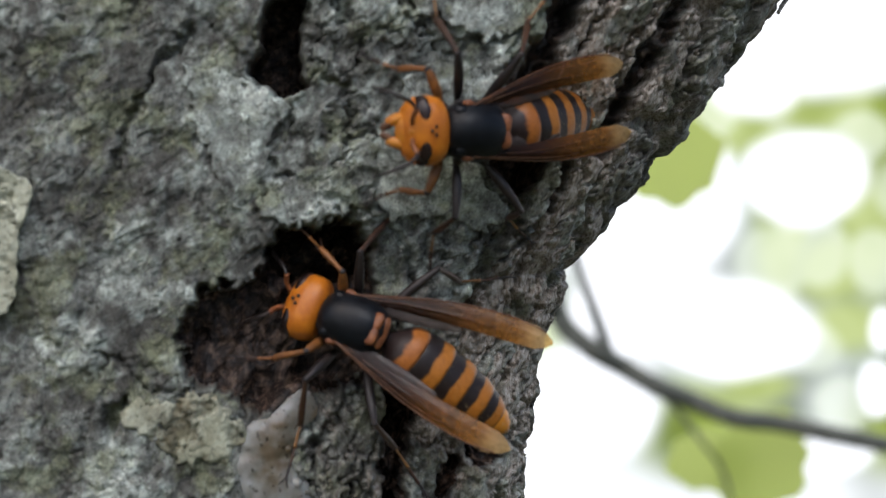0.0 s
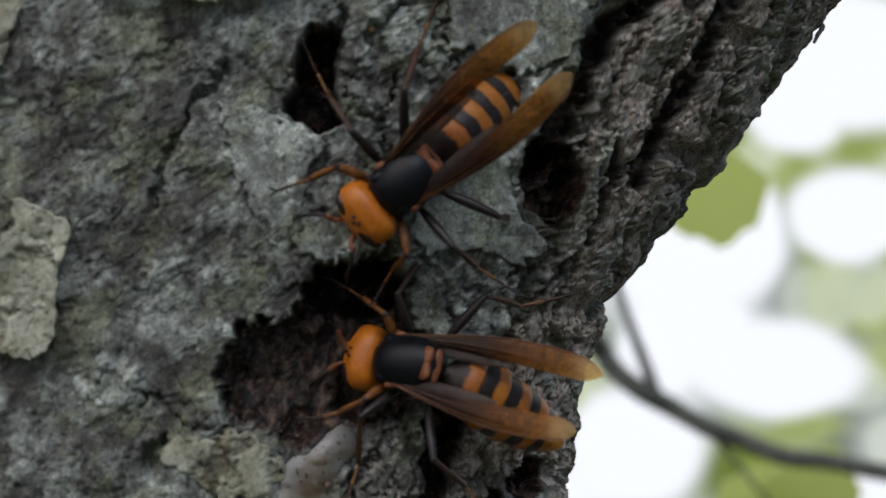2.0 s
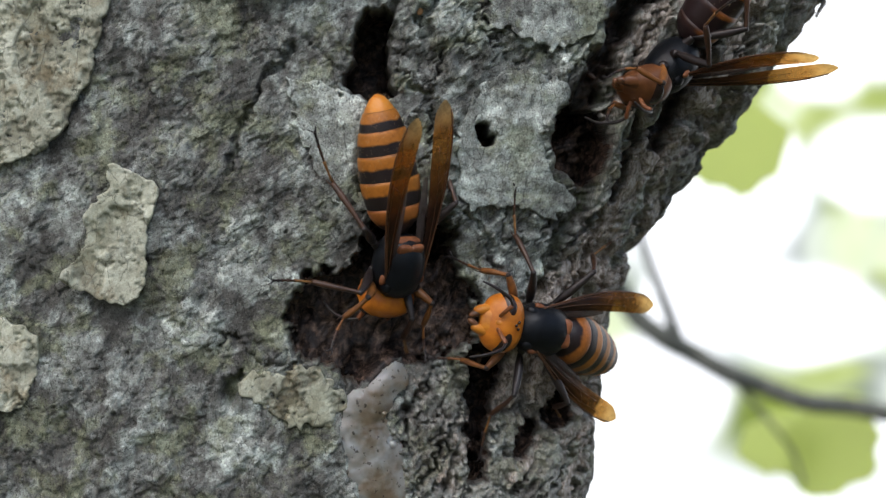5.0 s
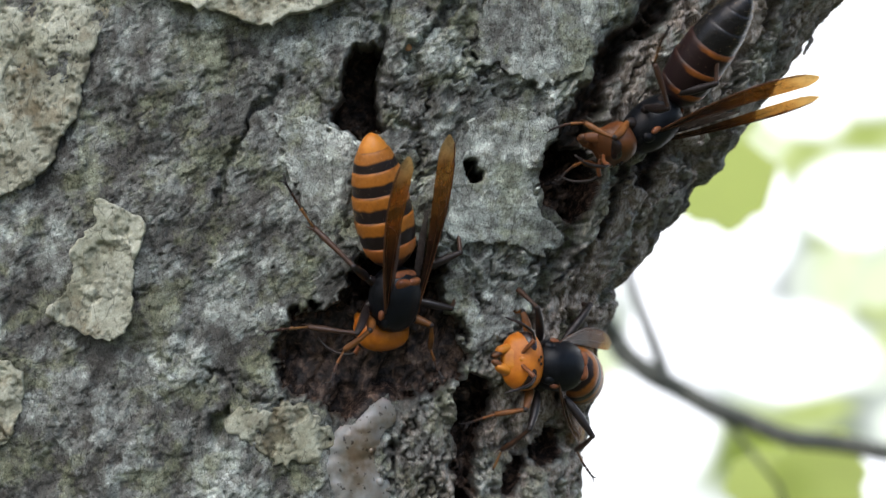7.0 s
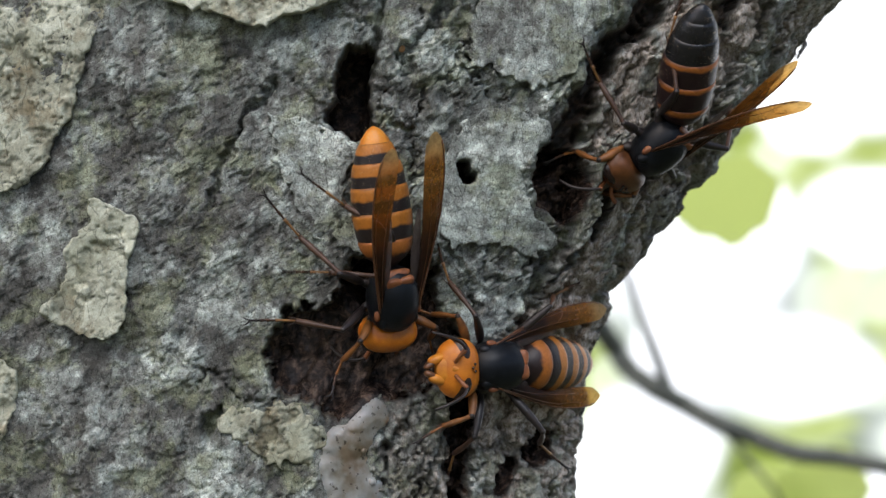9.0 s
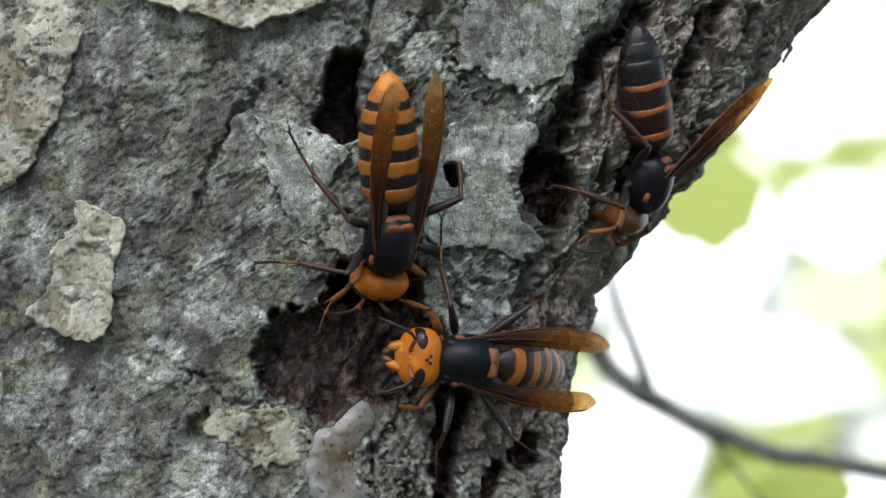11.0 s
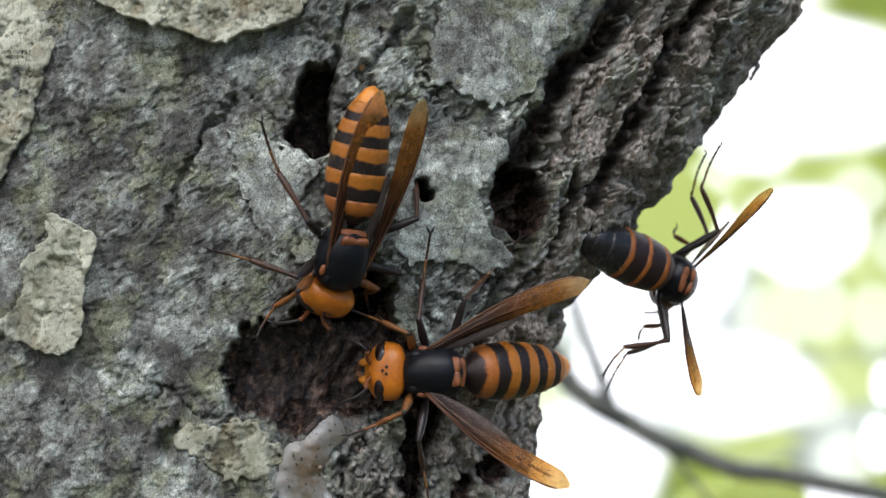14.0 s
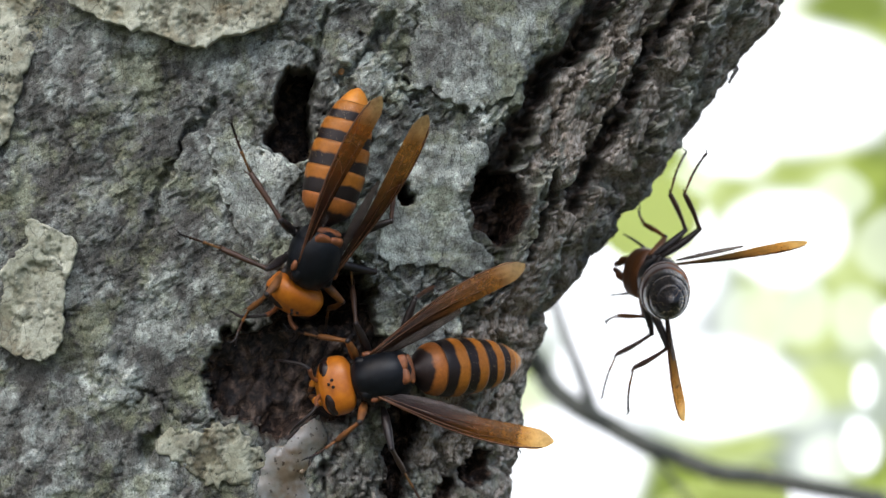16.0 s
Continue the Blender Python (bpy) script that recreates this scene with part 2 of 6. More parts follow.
OLD_BARK = [(43, 60), (35.9, 39.9), (29.6, 33.9), (25.9, 26.3), (23, 18), (23, 3), (20, -5), (14, -12), (7, -18), (3, -25), (-7, -27.5), (-9, -34), (-9, -60), (300, -60), (300, 60)]


def bark_relief(x, z):
    """Relief in millimetres and the shares of old brown bark, of damp rotten wood with painted hole shade, and the
    tone, paler with lichen.
    """
    wx, wz = 0.95 * fbm(x * 0.45, z * 0.45, 5, 40, 0.6), 0.95 * fbm(x * 0.45, z * 0.45, 5, 50, 0.6)
    xs, zs = x + 0.8 * wx, z + 0.8 * wz
    a, b = x * 0.91 - z * 0.42, x * 0.42 + z * 0.91
    sx, sz = 0.9 * fbm(x * 0.3, z * 0.3, 3, 45, 0.5), 0.9 * fbm(x * 0.3, z * 0.3, 3, 55, 0.5)
    old = step(-1.0, 1.5, inside(OLD_BARK, x + 3 * wx, z + 3 * wz))
    flaky = 0.30 + 0.70 * step(-24, -8, x)
    left = 1 - step(-24, -8, x)
    h = 0.8 * fbm(x * 0.05, z * 0.04, 3, 1) + (0.07 + 0.03 * flaky) * fbm(a * 0.22, b * 0.10, 4, 5, 0.5)
    h = h + (0.022 + 0.012 * flaky) * fbm(x * 0.9, z * 0.8, 4, 11, 0.65) + 0.02 * fbm(a * 2.0, b * 0.9, 3, 60)
    # plates of bark with torn borders
    wa, wb = a + 1.1 * wx + 2.0 * fbm(a * 0.12, b * 0.12, 3, 70), b + 1.1 * wz + 2.0 * fbm(a * 0.12, b * 0.12, 3, 73)
    gap, own, ox, oy = cells(wa * 0.115, wb * 0.062, 3)
    mid = flaky * (1 - old)
    h = h + mid * (1.5 * (own - 0.5) + 0.7 * (ox * (RANDOM[(own * 60000).astype(int)] - 0.5) + oy * (RANDOM[(own * 50000).astype(int)] - 0.5)))
    h = h - mid * 1.6 * (1 - step(0.02, 0.09, gap)) * step(0.25, 0.4, own)
    gap2, own2, ox2, oy2 = cells(wa * 0.30 + 40, wb * 0.20, 5)
    h = h + (0.04 + 0.10 * flaky) * (own2 - 0.5) + mid * 0.1 * oy2 - mid * 0.35 * (1 - step(0.02, 0.08, gap2)) * step(0.6, 0.7, own2)
    ra, rb = a + 0.8 * wx, b + 0.8 * wz
    scale = fbm(ra * 0.10, rb * 0.065, 6, 21, 0.55)
    layer = step(0.06, 0.075, scale) + step(-0.26, -0.245, scale) + step(0.36, 0.375, scale)
    h = h + (0.20 + 0.50 * flaky) * layer
    chip = fbm(ra * 0.27, rb * 0.15, 6, 27, 0.58)
    chips = step(-0.14, -0.11, chip) + step(0.22, 0.25, chip)
    h = h + (0.06 + 0.12 * flaky) * chips
    rip = fbm(a * 0.24, b * 0.09, 4, 25)
    h = h - (0.35 + 0.4 * flaky) * np.exp(-(rip / 0.016) ** 2) * step(0.0, 0.25, fbm(x * 0.09, z * 0.09, 2, 26))
    # long deep-cracked ridges of the old bark
    sa, sb = a + 0.9 * wx + 2.2 * fbm(a * 0.08, b * 0.06, 3, 80), b + 1.5 * wz
    gap3, own3, ox3, oy3 = cells(sa * 0.17 + 9, sb * 0.036, 8)
    gap4, own4, ox4, oy4 = cells(sa * 0.40 + 5, sb * 0.10, 9)
    h = h + old * (2.8 * (own3 - 0.6) - 3.3 * (1 - step(0.04, 0.16, gap3)) + 1.2 * (own4 - 0.5) + 0.8 * ox4 - 1.3 * (1 - step(0.03, 0.13, gap4)))
    ridge2 = 1 - np.abs(fbm(a * 0.42, b * 0.11, 4, 36, 0.55)) * 2.0
    old = old * (1 - 0.75 * step(0.45, 0.55, 0.5 * own3 + 0.5 * own4 + 0.12 * fbm(a * 0.5, b * 0.3, 3, 39)))
    pits = fbm(x * 0.42, z * 0.42, 2, 77)
    h = h - 1.2 * step(0.94, 1.0, pits) * (1 - old)
    pin = fbm(x * 1.0, z * 0.9, 2, 91)
    h = h - 0.35 * step(0.78, 0.90, pin) * (1 - old)
    lip, plate = inside(LIP, xs, zs), inside(MID_PLATE, xs, zs)
    h = h * (1 - 0.6 * np.maximum(step(-0.3, 0.3, lip), step(-0.3, 0.3, plate)))
    # painted shade along the deep fissures, joined to the rot mask
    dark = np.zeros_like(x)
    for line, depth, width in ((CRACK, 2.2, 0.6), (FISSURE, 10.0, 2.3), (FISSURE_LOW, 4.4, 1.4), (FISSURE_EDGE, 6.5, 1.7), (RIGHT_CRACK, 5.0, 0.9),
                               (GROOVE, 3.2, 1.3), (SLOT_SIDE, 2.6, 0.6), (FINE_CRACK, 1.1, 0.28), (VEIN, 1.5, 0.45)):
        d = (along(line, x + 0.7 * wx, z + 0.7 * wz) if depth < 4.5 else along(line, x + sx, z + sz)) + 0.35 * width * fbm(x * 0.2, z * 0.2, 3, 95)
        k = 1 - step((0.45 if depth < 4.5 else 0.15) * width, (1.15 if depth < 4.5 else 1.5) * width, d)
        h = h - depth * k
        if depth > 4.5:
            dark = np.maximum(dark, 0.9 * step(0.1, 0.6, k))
    wet_shade = dark
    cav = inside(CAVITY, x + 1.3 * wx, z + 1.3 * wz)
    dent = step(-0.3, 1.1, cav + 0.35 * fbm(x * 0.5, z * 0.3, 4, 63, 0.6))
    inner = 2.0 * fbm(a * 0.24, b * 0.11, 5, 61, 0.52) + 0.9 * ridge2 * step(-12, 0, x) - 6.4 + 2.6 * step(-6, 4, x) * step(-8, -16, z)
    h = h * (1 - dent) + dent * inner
    wet_shade = np.maximum(wet_shade, step(-0.1, 0.7, cav + 0.35 * fbm(x * 0.5, z * 0.3, 4, 63, 0.6)))
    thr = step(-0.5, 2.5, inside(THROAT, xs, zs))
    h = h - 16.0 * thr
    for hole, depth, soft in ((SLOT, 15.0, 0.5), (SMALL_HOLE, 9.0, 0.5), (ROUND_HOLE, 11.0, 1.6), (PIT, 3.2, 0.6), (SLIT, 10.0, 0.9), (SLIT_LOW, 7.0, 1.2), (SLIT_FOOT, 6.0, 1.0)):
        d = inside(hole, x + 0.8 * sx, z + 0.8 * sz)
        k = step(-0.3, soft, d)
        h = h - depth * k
        # deep holes and their walls are coloured dark, as if in shade
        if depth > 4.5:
            wet_shade = np.maximum(wet_shade, step(-0.5, 0.2, d))
    bed = 1 - step(2.5, 4.5, along(FROTH_BED, x, z))
    h = h * (1 - bed) - 0.8 * bed
    # lichen in crisp patches, thicker on the raised layers
    p1 = step(-0.05, 0.12, fbm(x * 0.085, z * 0.07, 6, 201, 0.62))
    p2 = step(0.0, 0.14, fbm(x * 0.30, z * 0.26, 6, 211, 0.62))
    p3 = step(-0.05, 0.25, fbm(x * 0.9, z * 0.8, 4, 221, 0.6))
    spot = np.zeros_like(x)
    for cx, cz, r in LICHEN:
        spot = np.maximum(spot, 1 - step(0.7, 1.1, np.hypot(x - cx, z - cz) / r + 0.45 * fbm(x * 0.25, z * 0.25, 5, 230, 0.62)))
    # base tone is lower left of x = -24 and higher right of x = -8
    tone = 0.088 + 0.26 * p1 + 0.21 * p2 + 0.11 * p3 + 0.22 * spot + 0.06 * (layer - 1.2) * (0.4 + flaky) + 0.07 * (chips - 1.0) + 0.16 * (own - 0.5) * flaky + 0.10 * (own2 - 0.5) - 0.11 * left + 0.06 * (1 - left) + 0.12 * step(-0.3, 0.3, plate)
    return h, old * (1 - wet_shade), wet_shade, tone


def trunk_point(s, z):
    """Point of the smooth front and its outward direction; s is arc length from the left side."""
    x, y = np.interp(s, ARC, SEC_X), np.interp(s, ARC, SEC_Y)
    x0, y0 = np.interp(s - 1.0, ARC, SEC_X), np.interp(s - 1.0, ARC, SEC_Y)
    x1, y1 = np.interp(s + 1.0, ARC, SEC_X), np.interp(s + 1.0, ARC, SEC_Y)
    tx, ty = x1 - x0, y1 - y0
    n = np.hypot(tx, ty) + 1e-9
    return edge(z) - RX + x, BACK + y, ty / n, -tx / n


def grid_faces(rows, cols):
    i = np.arange(rows * cols).reshape(rows, cols)
    return np.stack([i[:-1, :-1], i[:-1, 1:], i[1:, 1:], i[1:, :-1]], -1).reshape(-1, 4)


tree = thing("tree", "leaning grey tree with lichened flaking bark and a sap wound", "tree")


def build_trunk():
    total = ARC[-1]
    s, z = np.meshgrid(np.arange(62, total + 0.01, 0.30), np.arange(-58, 58, 0.30))
    x, y, nx, ny = trunk_point(s, z)
    # beyond the right side the relief goes on by arc length
    flat = np.where(s > total - 12, x + np.maximum(0, s - (total - 12)) * 0.5, x)
    h, old, wet_shade, tone = bark_relief(flat, z)
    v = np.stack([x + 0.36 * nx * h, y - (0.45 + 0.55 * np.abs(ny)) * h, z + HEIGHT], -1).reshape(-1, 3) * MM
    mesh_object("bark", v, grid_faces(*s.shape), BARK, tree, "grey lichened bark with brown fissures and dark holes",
                attributes={"old": old.ravel(), "wet_shade": wet_shade.ravel(), "tone": tone.ravel()})
    # the rest of the trunk, from the ground up past the view
    zs = np.concatenate([np.arange(-1300, -60, 20), np.arange(-60, 61, 6), np.arange(80, 1400, 20)])
    ang = np.linspace(0, 2 * math.pi, 121)[:-1]
    verts, olds = [], []
    for zz in zs:
        flare = 1 + 0.5 * np.exp(-(zz + 1300) / 180)
        for a in ang:
            c, sn = math.cos(a), math.sin(a)
            px = np.sign(c) * abs(c) ** (2 / POW) * RX * flare
            py = np.sign(sn) * abs(sn) ** (2 / POW) * (RY if sn < 0 else 118) * flare
            r = 1 - (11 + 2.5 * noise.noise((c * 6, sn * 6, zz * 0.01)) * 2 if abs(zz) < 62 else 4 * noise.noise((c * 7, sn * 7, zz * 0.012))) / 120
            verts.append(((edge(zz) - RX + px * r) * MM, (BACK + py * (r * 0.5 if abs(zz) < 62 and sn < 0 else r)) * MM, (zz + HEIGHT) * MM))
    n = len(ang)
    caps = [tuple(range(n))[::-1], tuple(range((len(zs) - 1) * n, len(zs) * n))]
    faces = caps + [(i * n + j, i * n + (j + 1) % n, (i + 1) * n + (j + 1) % n, (i + 1) * n + j) for i in range(len(zs) - 1) for j in range(n)]
    mesh_object("stem", verts, faces, BARK, tree, attributes={"old": [0.6] * len(verts), "wet_shade": [0.0] * len(verts), "tone": [0.5] * len(verts)})


build_trunk()


def bark_flake(outline, lift, curl, thick, label, seed, material=None, pale=0.0, rag=0.5, holes=()):
    """A loose plate of bark over the trunk front, ragged at its rim."""
    xs, zs = [p[0] for p in outline], [p[1] for p in outline]
    g = 0.28
    x, z = np.meshgrid(np.arange(min(xs) - 2, max(xs) + 2, g), np.arange(min(zs) - 2, max(zs) + 2, g))
    d = inside(outline, x + rag * fbm(x * 0.6, z * 0.6, 4, seed, 0.6) + 0.8 * rag * fbm(x * 0.2, z * 0.2, 2, seed + 3), z + rag * fbm(x * 0.6, z * 0.6, 4, seed + 9, 0.6) + 0.8 * rag * fbm(x * 0.2, z * 0.2, 2, seed + 5))
    for hole in holes:
        d = np.minimum(d, -inside(hole, x + 0.3 * fbm(x * 0.6, z * 0.6, 4, 7, 0.6), z))
    keep = d > 0
    base, _, _, tone = bark_relief(x, z)
    own = 0.16 * fbm(x * 0.2, z * 0.15, 5, seed + 20, 0.55) + 0.06 * fbm(x * 1.2, z * 1.1, 3, seed + 30)
    peel = fbm(x * 0.16, z * 0.13, 6, seed + 44, 0.6)
    terrace = 0.45 * step(0.03, 0.06, peel) + 0.4 * step(-0.25, -0.22, peel) - 0.8 * np.exp(-(fbm(x * 0.2, z * 0.3, 4, seed + 60) / 0.02) ** 2)
    h = lift + 0.1 * base + own + terrace + curl * np.exp(-np.maximum(d, 0) / 1.6) - 0.3 * np.exp(-np.maximum(d, 0) / 0.35)
    if material is BARK:
        h = lift + 0.25 * (h - lift) + 0.25 * base
    rows, cols = x.shape
    y = front(x, z)
    idx = -np.ones((rows, cols), int)
    idx[keep] = np.arange(keep.sum())
    n = int(keep.sum())
    top = np.stack([x[keep], y[keep] - h[keep], z[keep] + HEIGHT], -1)
    low = top + np.array([0, thick, 0])
    quad = np.stack([idx[:-1, :-1], idx[:-1, 1:], idx[1:, 1:], idx[1:, :-1]], -1).reshape(-1, 4)
    quad = quad[(quad >= 0).all(1)]
    count = {}
    for q in quad.tolist():
        for e in zip(q, q[1:] + q[:1]):
            count[e] = count.get(e, 0) + 1
    rim = [e for e in count if (e[1], e[0]) not in count]
    faces = quad.tolist() + (quad[:, ::-1] + n).tolist() + [(b, a, a + n, b + n) for a, b in rim]
    verts = np.concatenate([top, low]) * MM
    # round the stepped rim
    for _ in range(3):
        move = {}
        for a, b in rim:
            move.setdefault(a, []).append(verts[b])
            move.setdefault(b, []).append(verts[a])
        for a, near in move.items():
            shift = (np.mean(near, 0) - verts[a]) * 0.5
            verts[a] += shift
            verts[a + n] += shift
    zero = [0.0] * (2 * n)
    return mesh_object("bark_flake", verts, faces, material or FLAKE, tree, label, attributes={"old": zero, "wet_shade": zero, "tone": np.tile(np.clip(0.18 + pale + 0.6 * tone[keep] + 0.22 * step(-0.2, 0.1, peel[keep]), 0, 1), 2)})


TOP_FLAKE = [(-52, 62), (-49.8, 45.2), (-48.8, 42.0), (-45.7, 40.5), (-40.7, 38.8), (-35.3, 37.1), (-30.8, 35.7), (-27.0, 35.2), (-24.5, 37.3), (-20.4, 38.0), (-16.1, 39.3), (-14.5, 42.2), (-13.6, 45.9), (-12, 62)]
LEFT_FLAKE = [(-55.8, 8.7), (-52.1, 7.5), (-47.9, 5.4), (-47.0, 2.4), (-48.6, -1.0), (-49.3, -3.3), (-49.5, -6.9), (-49.3, -10.6), (-50.9, -14.2), (-54.0, -15.0), (-58.0, -13.3),
              (-61.6, -12.4), (-63.6, -10.6), (-61.6, -7.0), (-59.4, -5.1), (-59.6, -0.6), (-58.0, 2.2), (-55.3, 4.4)]
COLUMN_FLAKE = [(-85, 60), (-54.6, 60), (-53.2, 37.6), (-54.5, 33.5), (-56.5, 28.5), (-58.5, 21.2), (-60.3, 18.5), (-62.5, 13.9), (-65.2, 10.3), (-73.3, 7.5), (-85, 9)]
LOW_LEFT_FLAKE = [(-88, -12), (-76.5, -14.4), (-69.4, -18.1), (-66.8, -20.3), (-67.4, -26.2), (-68.9, -30.3), (-72.1, -31.7), (-88, -34)]
BOTTOM_FLAKE = [(-28.6, -26.8), (-26.3, -24.6), (-23.6, -24.9), (-20.4, -27.4), (-18.1, -29.8), (-18.8, -33.5), (-20.8, -35.3), (-27.1, -35.2), (-33.5, -30.5), (-36.2, -29.5), (-33.5, -25.9)]
bark_flake(TOP_FLAKE, 3.0, 0.8, 2.4, "thick overhanging pale bark flake", 100, None, 0.04)
bark_flake(LEFT_FLAKE, 1.5, 0.9, 1.1, "cream bark flake with curled edges", 140, None, 0.18)
bark_flake(COLUMN_FLAKE, 1.1, 0.2, 1.2, "long pale grey bark flake", 180, None, 0.10)
bark_flake(LOW_LEFT_FLAKE, 1.1, 0.3, 1.2, "cream bark flake", 220, None, 0.14)
bark_flake(BOTTOM_FLAKE, 0.25, 0.1, 1.0, "yellowish mossy bark flake beside the wound", 260, None, -0.04, 1.0)

SIDE_PLATE = [(-27.5, 22.5), (-24.0, 21.5), (-20.5, 21.0), (-17.6, 19.6), (-12.6, 17.6), (-11.6, 15.2), (-14.2, 12.4), (-14.9, 8.6), (-16.6, 5.0), (-19.0, 1.0), (-21.5, 3.2), (-23.5, 9.0), (-26.0, 15.0)]
RIM_PLATE = [(-16.4, 1.2), (-14.8, 5.0), (-10.4, 8.0), (-5.4, 8.6), (-1.6, 5.8), (-1.4, 1.8), (-5.2, 1.6), (-8.6, 0.4), (-13.6, -0.6)]
bark_flake(MID_PLATE, 1.1, 0.35, 0.9, "pale grey bark plate with a small borer hole", 300, BARK, 0.01, 0.8, (SMALL_HOLE, ROUND_HOLE))
bark_flake(LIP, 1.5, 0.5, 1.3, "grey bark plate with an overhanging lower edge", 340, BARK, -0.10, 0.9)
bark_flake(SIDE_PLATE, 0.8, 0.3, 0.8, "pale lichened bark plate beside the slot", 380, BARK, 0.02, 0.9)
bark_flake(RIM_PLATE, 1.2, 0.5, 1.0, "jagged bark plate over the wound", 420, BARK, 0.02, 1.0)

# ---- ground ----
def soil():
    m, n, l, b = mat("forest_floor", 0.95)
    v = coords(n, l, (1, 1, 1))
    c = ramp(n, l, noise_node(n, l, v, 3.0, 8, 0.7), [(0.35, (0.035, 0.028, 0.018)), (0.55, (0.05, 0.06, 0.022)), (0.7, (0.06, 0.085, 0.025))])
    l.new(c, b.inputs["Base Color"])
    return m


def build_ground():
    r = np.concatenate([[0.05], np.geomspace(0.3, 900, 40)])
    a = np.linspace(0, 2 * math.pi, 65)[:-1]
    v, f = [], []
    for i, q in enumerate(r):
        for t in a:
            x, y = q * math.cos(t), q * math.sin(t)
            v.append((x, y, 0.05 * noise.noise((x * 0.8, y * 0.8, 0)) * min(1, q) if q < 40 else 0))
    n = len(a)
    f = [(i * n + j, (i + 1) * n + j, (i + 1) * n + (j + 1) % n, i * n + (j + 1) % n) for i in range(len(r) - 1) for j in range(n)]
    v.append((0, 0, 0))
    f += [(len(v) - 1, j, (j + 1) % n) for j in range(n)]
    tagged(mesh_object("ground", v, f, soil()), "dark mossy forest floor under the tree", "ground", kind="structure")


build_ground()


# ---- far foliage and white sky: one glowing sheet, blur and brightness painted in ----
def build_backdrop():
    m = bpy.data.materials.new("glowing_foliage_and_sky")
    m.use_nodes = True
    n, l = m.node_tree.nodes, m.node_tree.links
    n.clear()
    out, em = n.new("ShaderNodeOutputMaterial"), n.new("ShaderNodeEmission")
    c = n.new("ShaderNodeTexCoord")
    warp = n.new("ShaderNodeTexNoise")
    warp.inputs["Scale"].default_value, warp.inputs["Detail"].default_value = 3.0, 1.0
    l.new(c.outputs["Object"], warp.inputs["Vector"])
    add = n.new("ShaderNodeVectorMath")
    add.operation = "MULTIPLY_ADD"
    add.inputs[1].default_value = (0.07, 0, 0.07)
    l.new(warp.outputs["Color"], add.inputs[0])
    l.new(c.outputs["Object"], add.inputs[2])
    off = n.new("ShaderNodeVectorMath")
    off.inputs[1].default_value = (-0.035, 0, -0.035)
    l.new(add.outputs["Vector"], off.inputs[0])

    def blob(x, z, rx, rz, soft):
        s = n.new("ShaderNodeVectorMath")
        s.operation = "SUBTRACT"
        s.inputs[1].default_value = (x, 0, z)
        l.new(off.outputs["Vector"], s.inputs[0])
        k = n.new("ShaderNodeVectorMath")
        k.operation = "MULTIPLY"
        k.inputs[1].default_value = (1 / rx, 0, 1 / rz)
        l.new(s.outputs["Vector"], k.inputs[0])
        d = n.new("ShaderNodeVectorMath")
        d.operation = "LENGTH"
        l.new(k.outputs["Vector"], d.inputs[0])
        r = n.new("ShaderNodeMapRange")
        r.interpolation_type = "SMOOTHSTEP"
        for key, val in (("From Min", 1 - soft), ("From Max", 1 + soft), ("To Min", 1.0), ("To Max", 0.0)):
            r.inputs[key].default_value = val
        l.new(d.outputs["Value"], r.inputs["Value"])
        return r.outputs["Result"]

    def join(values):
        a = values[0]
        for v in values[1:]:
            k = n.new("ShaderNodeMath")
            k.operation = "MAXIMUM"
            l.new(a, k.inputs[0])
            l.new(v, k.inputs[1])
            a = k.outputs["Value"]
        return a

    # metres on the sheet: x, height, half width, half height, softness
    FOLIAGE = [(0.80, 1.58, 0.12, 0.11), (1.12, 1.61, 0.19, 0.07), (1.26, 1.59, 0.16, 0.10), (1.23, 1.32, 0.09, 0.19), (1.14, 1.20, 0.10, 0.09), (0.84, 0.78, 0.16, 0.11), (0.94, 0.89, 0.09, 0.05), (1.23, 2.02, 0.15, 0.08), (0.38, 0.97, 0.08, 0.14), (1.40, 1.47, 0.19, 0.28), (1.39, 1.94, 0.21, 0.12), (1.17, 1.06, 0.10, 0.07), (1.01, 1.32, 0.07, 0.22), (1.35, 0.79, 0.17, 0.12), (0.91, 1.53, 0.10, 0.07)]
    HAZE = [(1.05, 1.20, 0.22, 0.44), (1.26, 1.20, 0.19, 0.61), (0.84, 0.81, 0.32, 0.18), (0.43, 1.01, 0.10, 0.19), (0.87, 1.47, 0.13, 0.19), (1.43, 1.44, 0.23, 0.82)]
    # white and pale ovals paint the out-of-focus sky highlights
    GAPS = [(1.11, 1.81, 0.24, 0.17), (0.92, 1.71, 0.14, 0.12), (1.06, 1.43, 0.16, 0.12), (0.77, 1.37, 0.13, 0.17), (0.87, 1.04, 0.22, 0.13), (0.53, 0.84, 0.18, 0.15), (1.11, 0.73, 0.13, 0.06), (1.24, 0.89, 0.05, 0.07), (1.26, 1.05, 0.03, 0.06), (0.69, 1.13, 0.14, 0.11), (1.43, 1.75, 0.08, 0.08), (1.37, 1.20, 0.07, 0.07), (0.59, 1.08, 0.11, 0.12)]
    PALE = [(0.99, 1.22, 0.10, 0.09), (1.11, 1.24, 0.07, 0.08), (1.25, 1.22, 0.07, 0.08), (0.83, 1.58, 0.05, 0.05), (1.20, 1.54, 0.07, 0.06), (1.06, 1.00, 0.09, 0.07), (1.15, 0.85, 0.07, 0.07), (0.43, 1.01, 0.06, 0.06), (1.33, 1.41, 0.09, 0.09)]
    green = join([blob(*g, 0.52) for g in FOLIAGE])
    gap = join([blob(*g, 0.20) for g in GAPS])
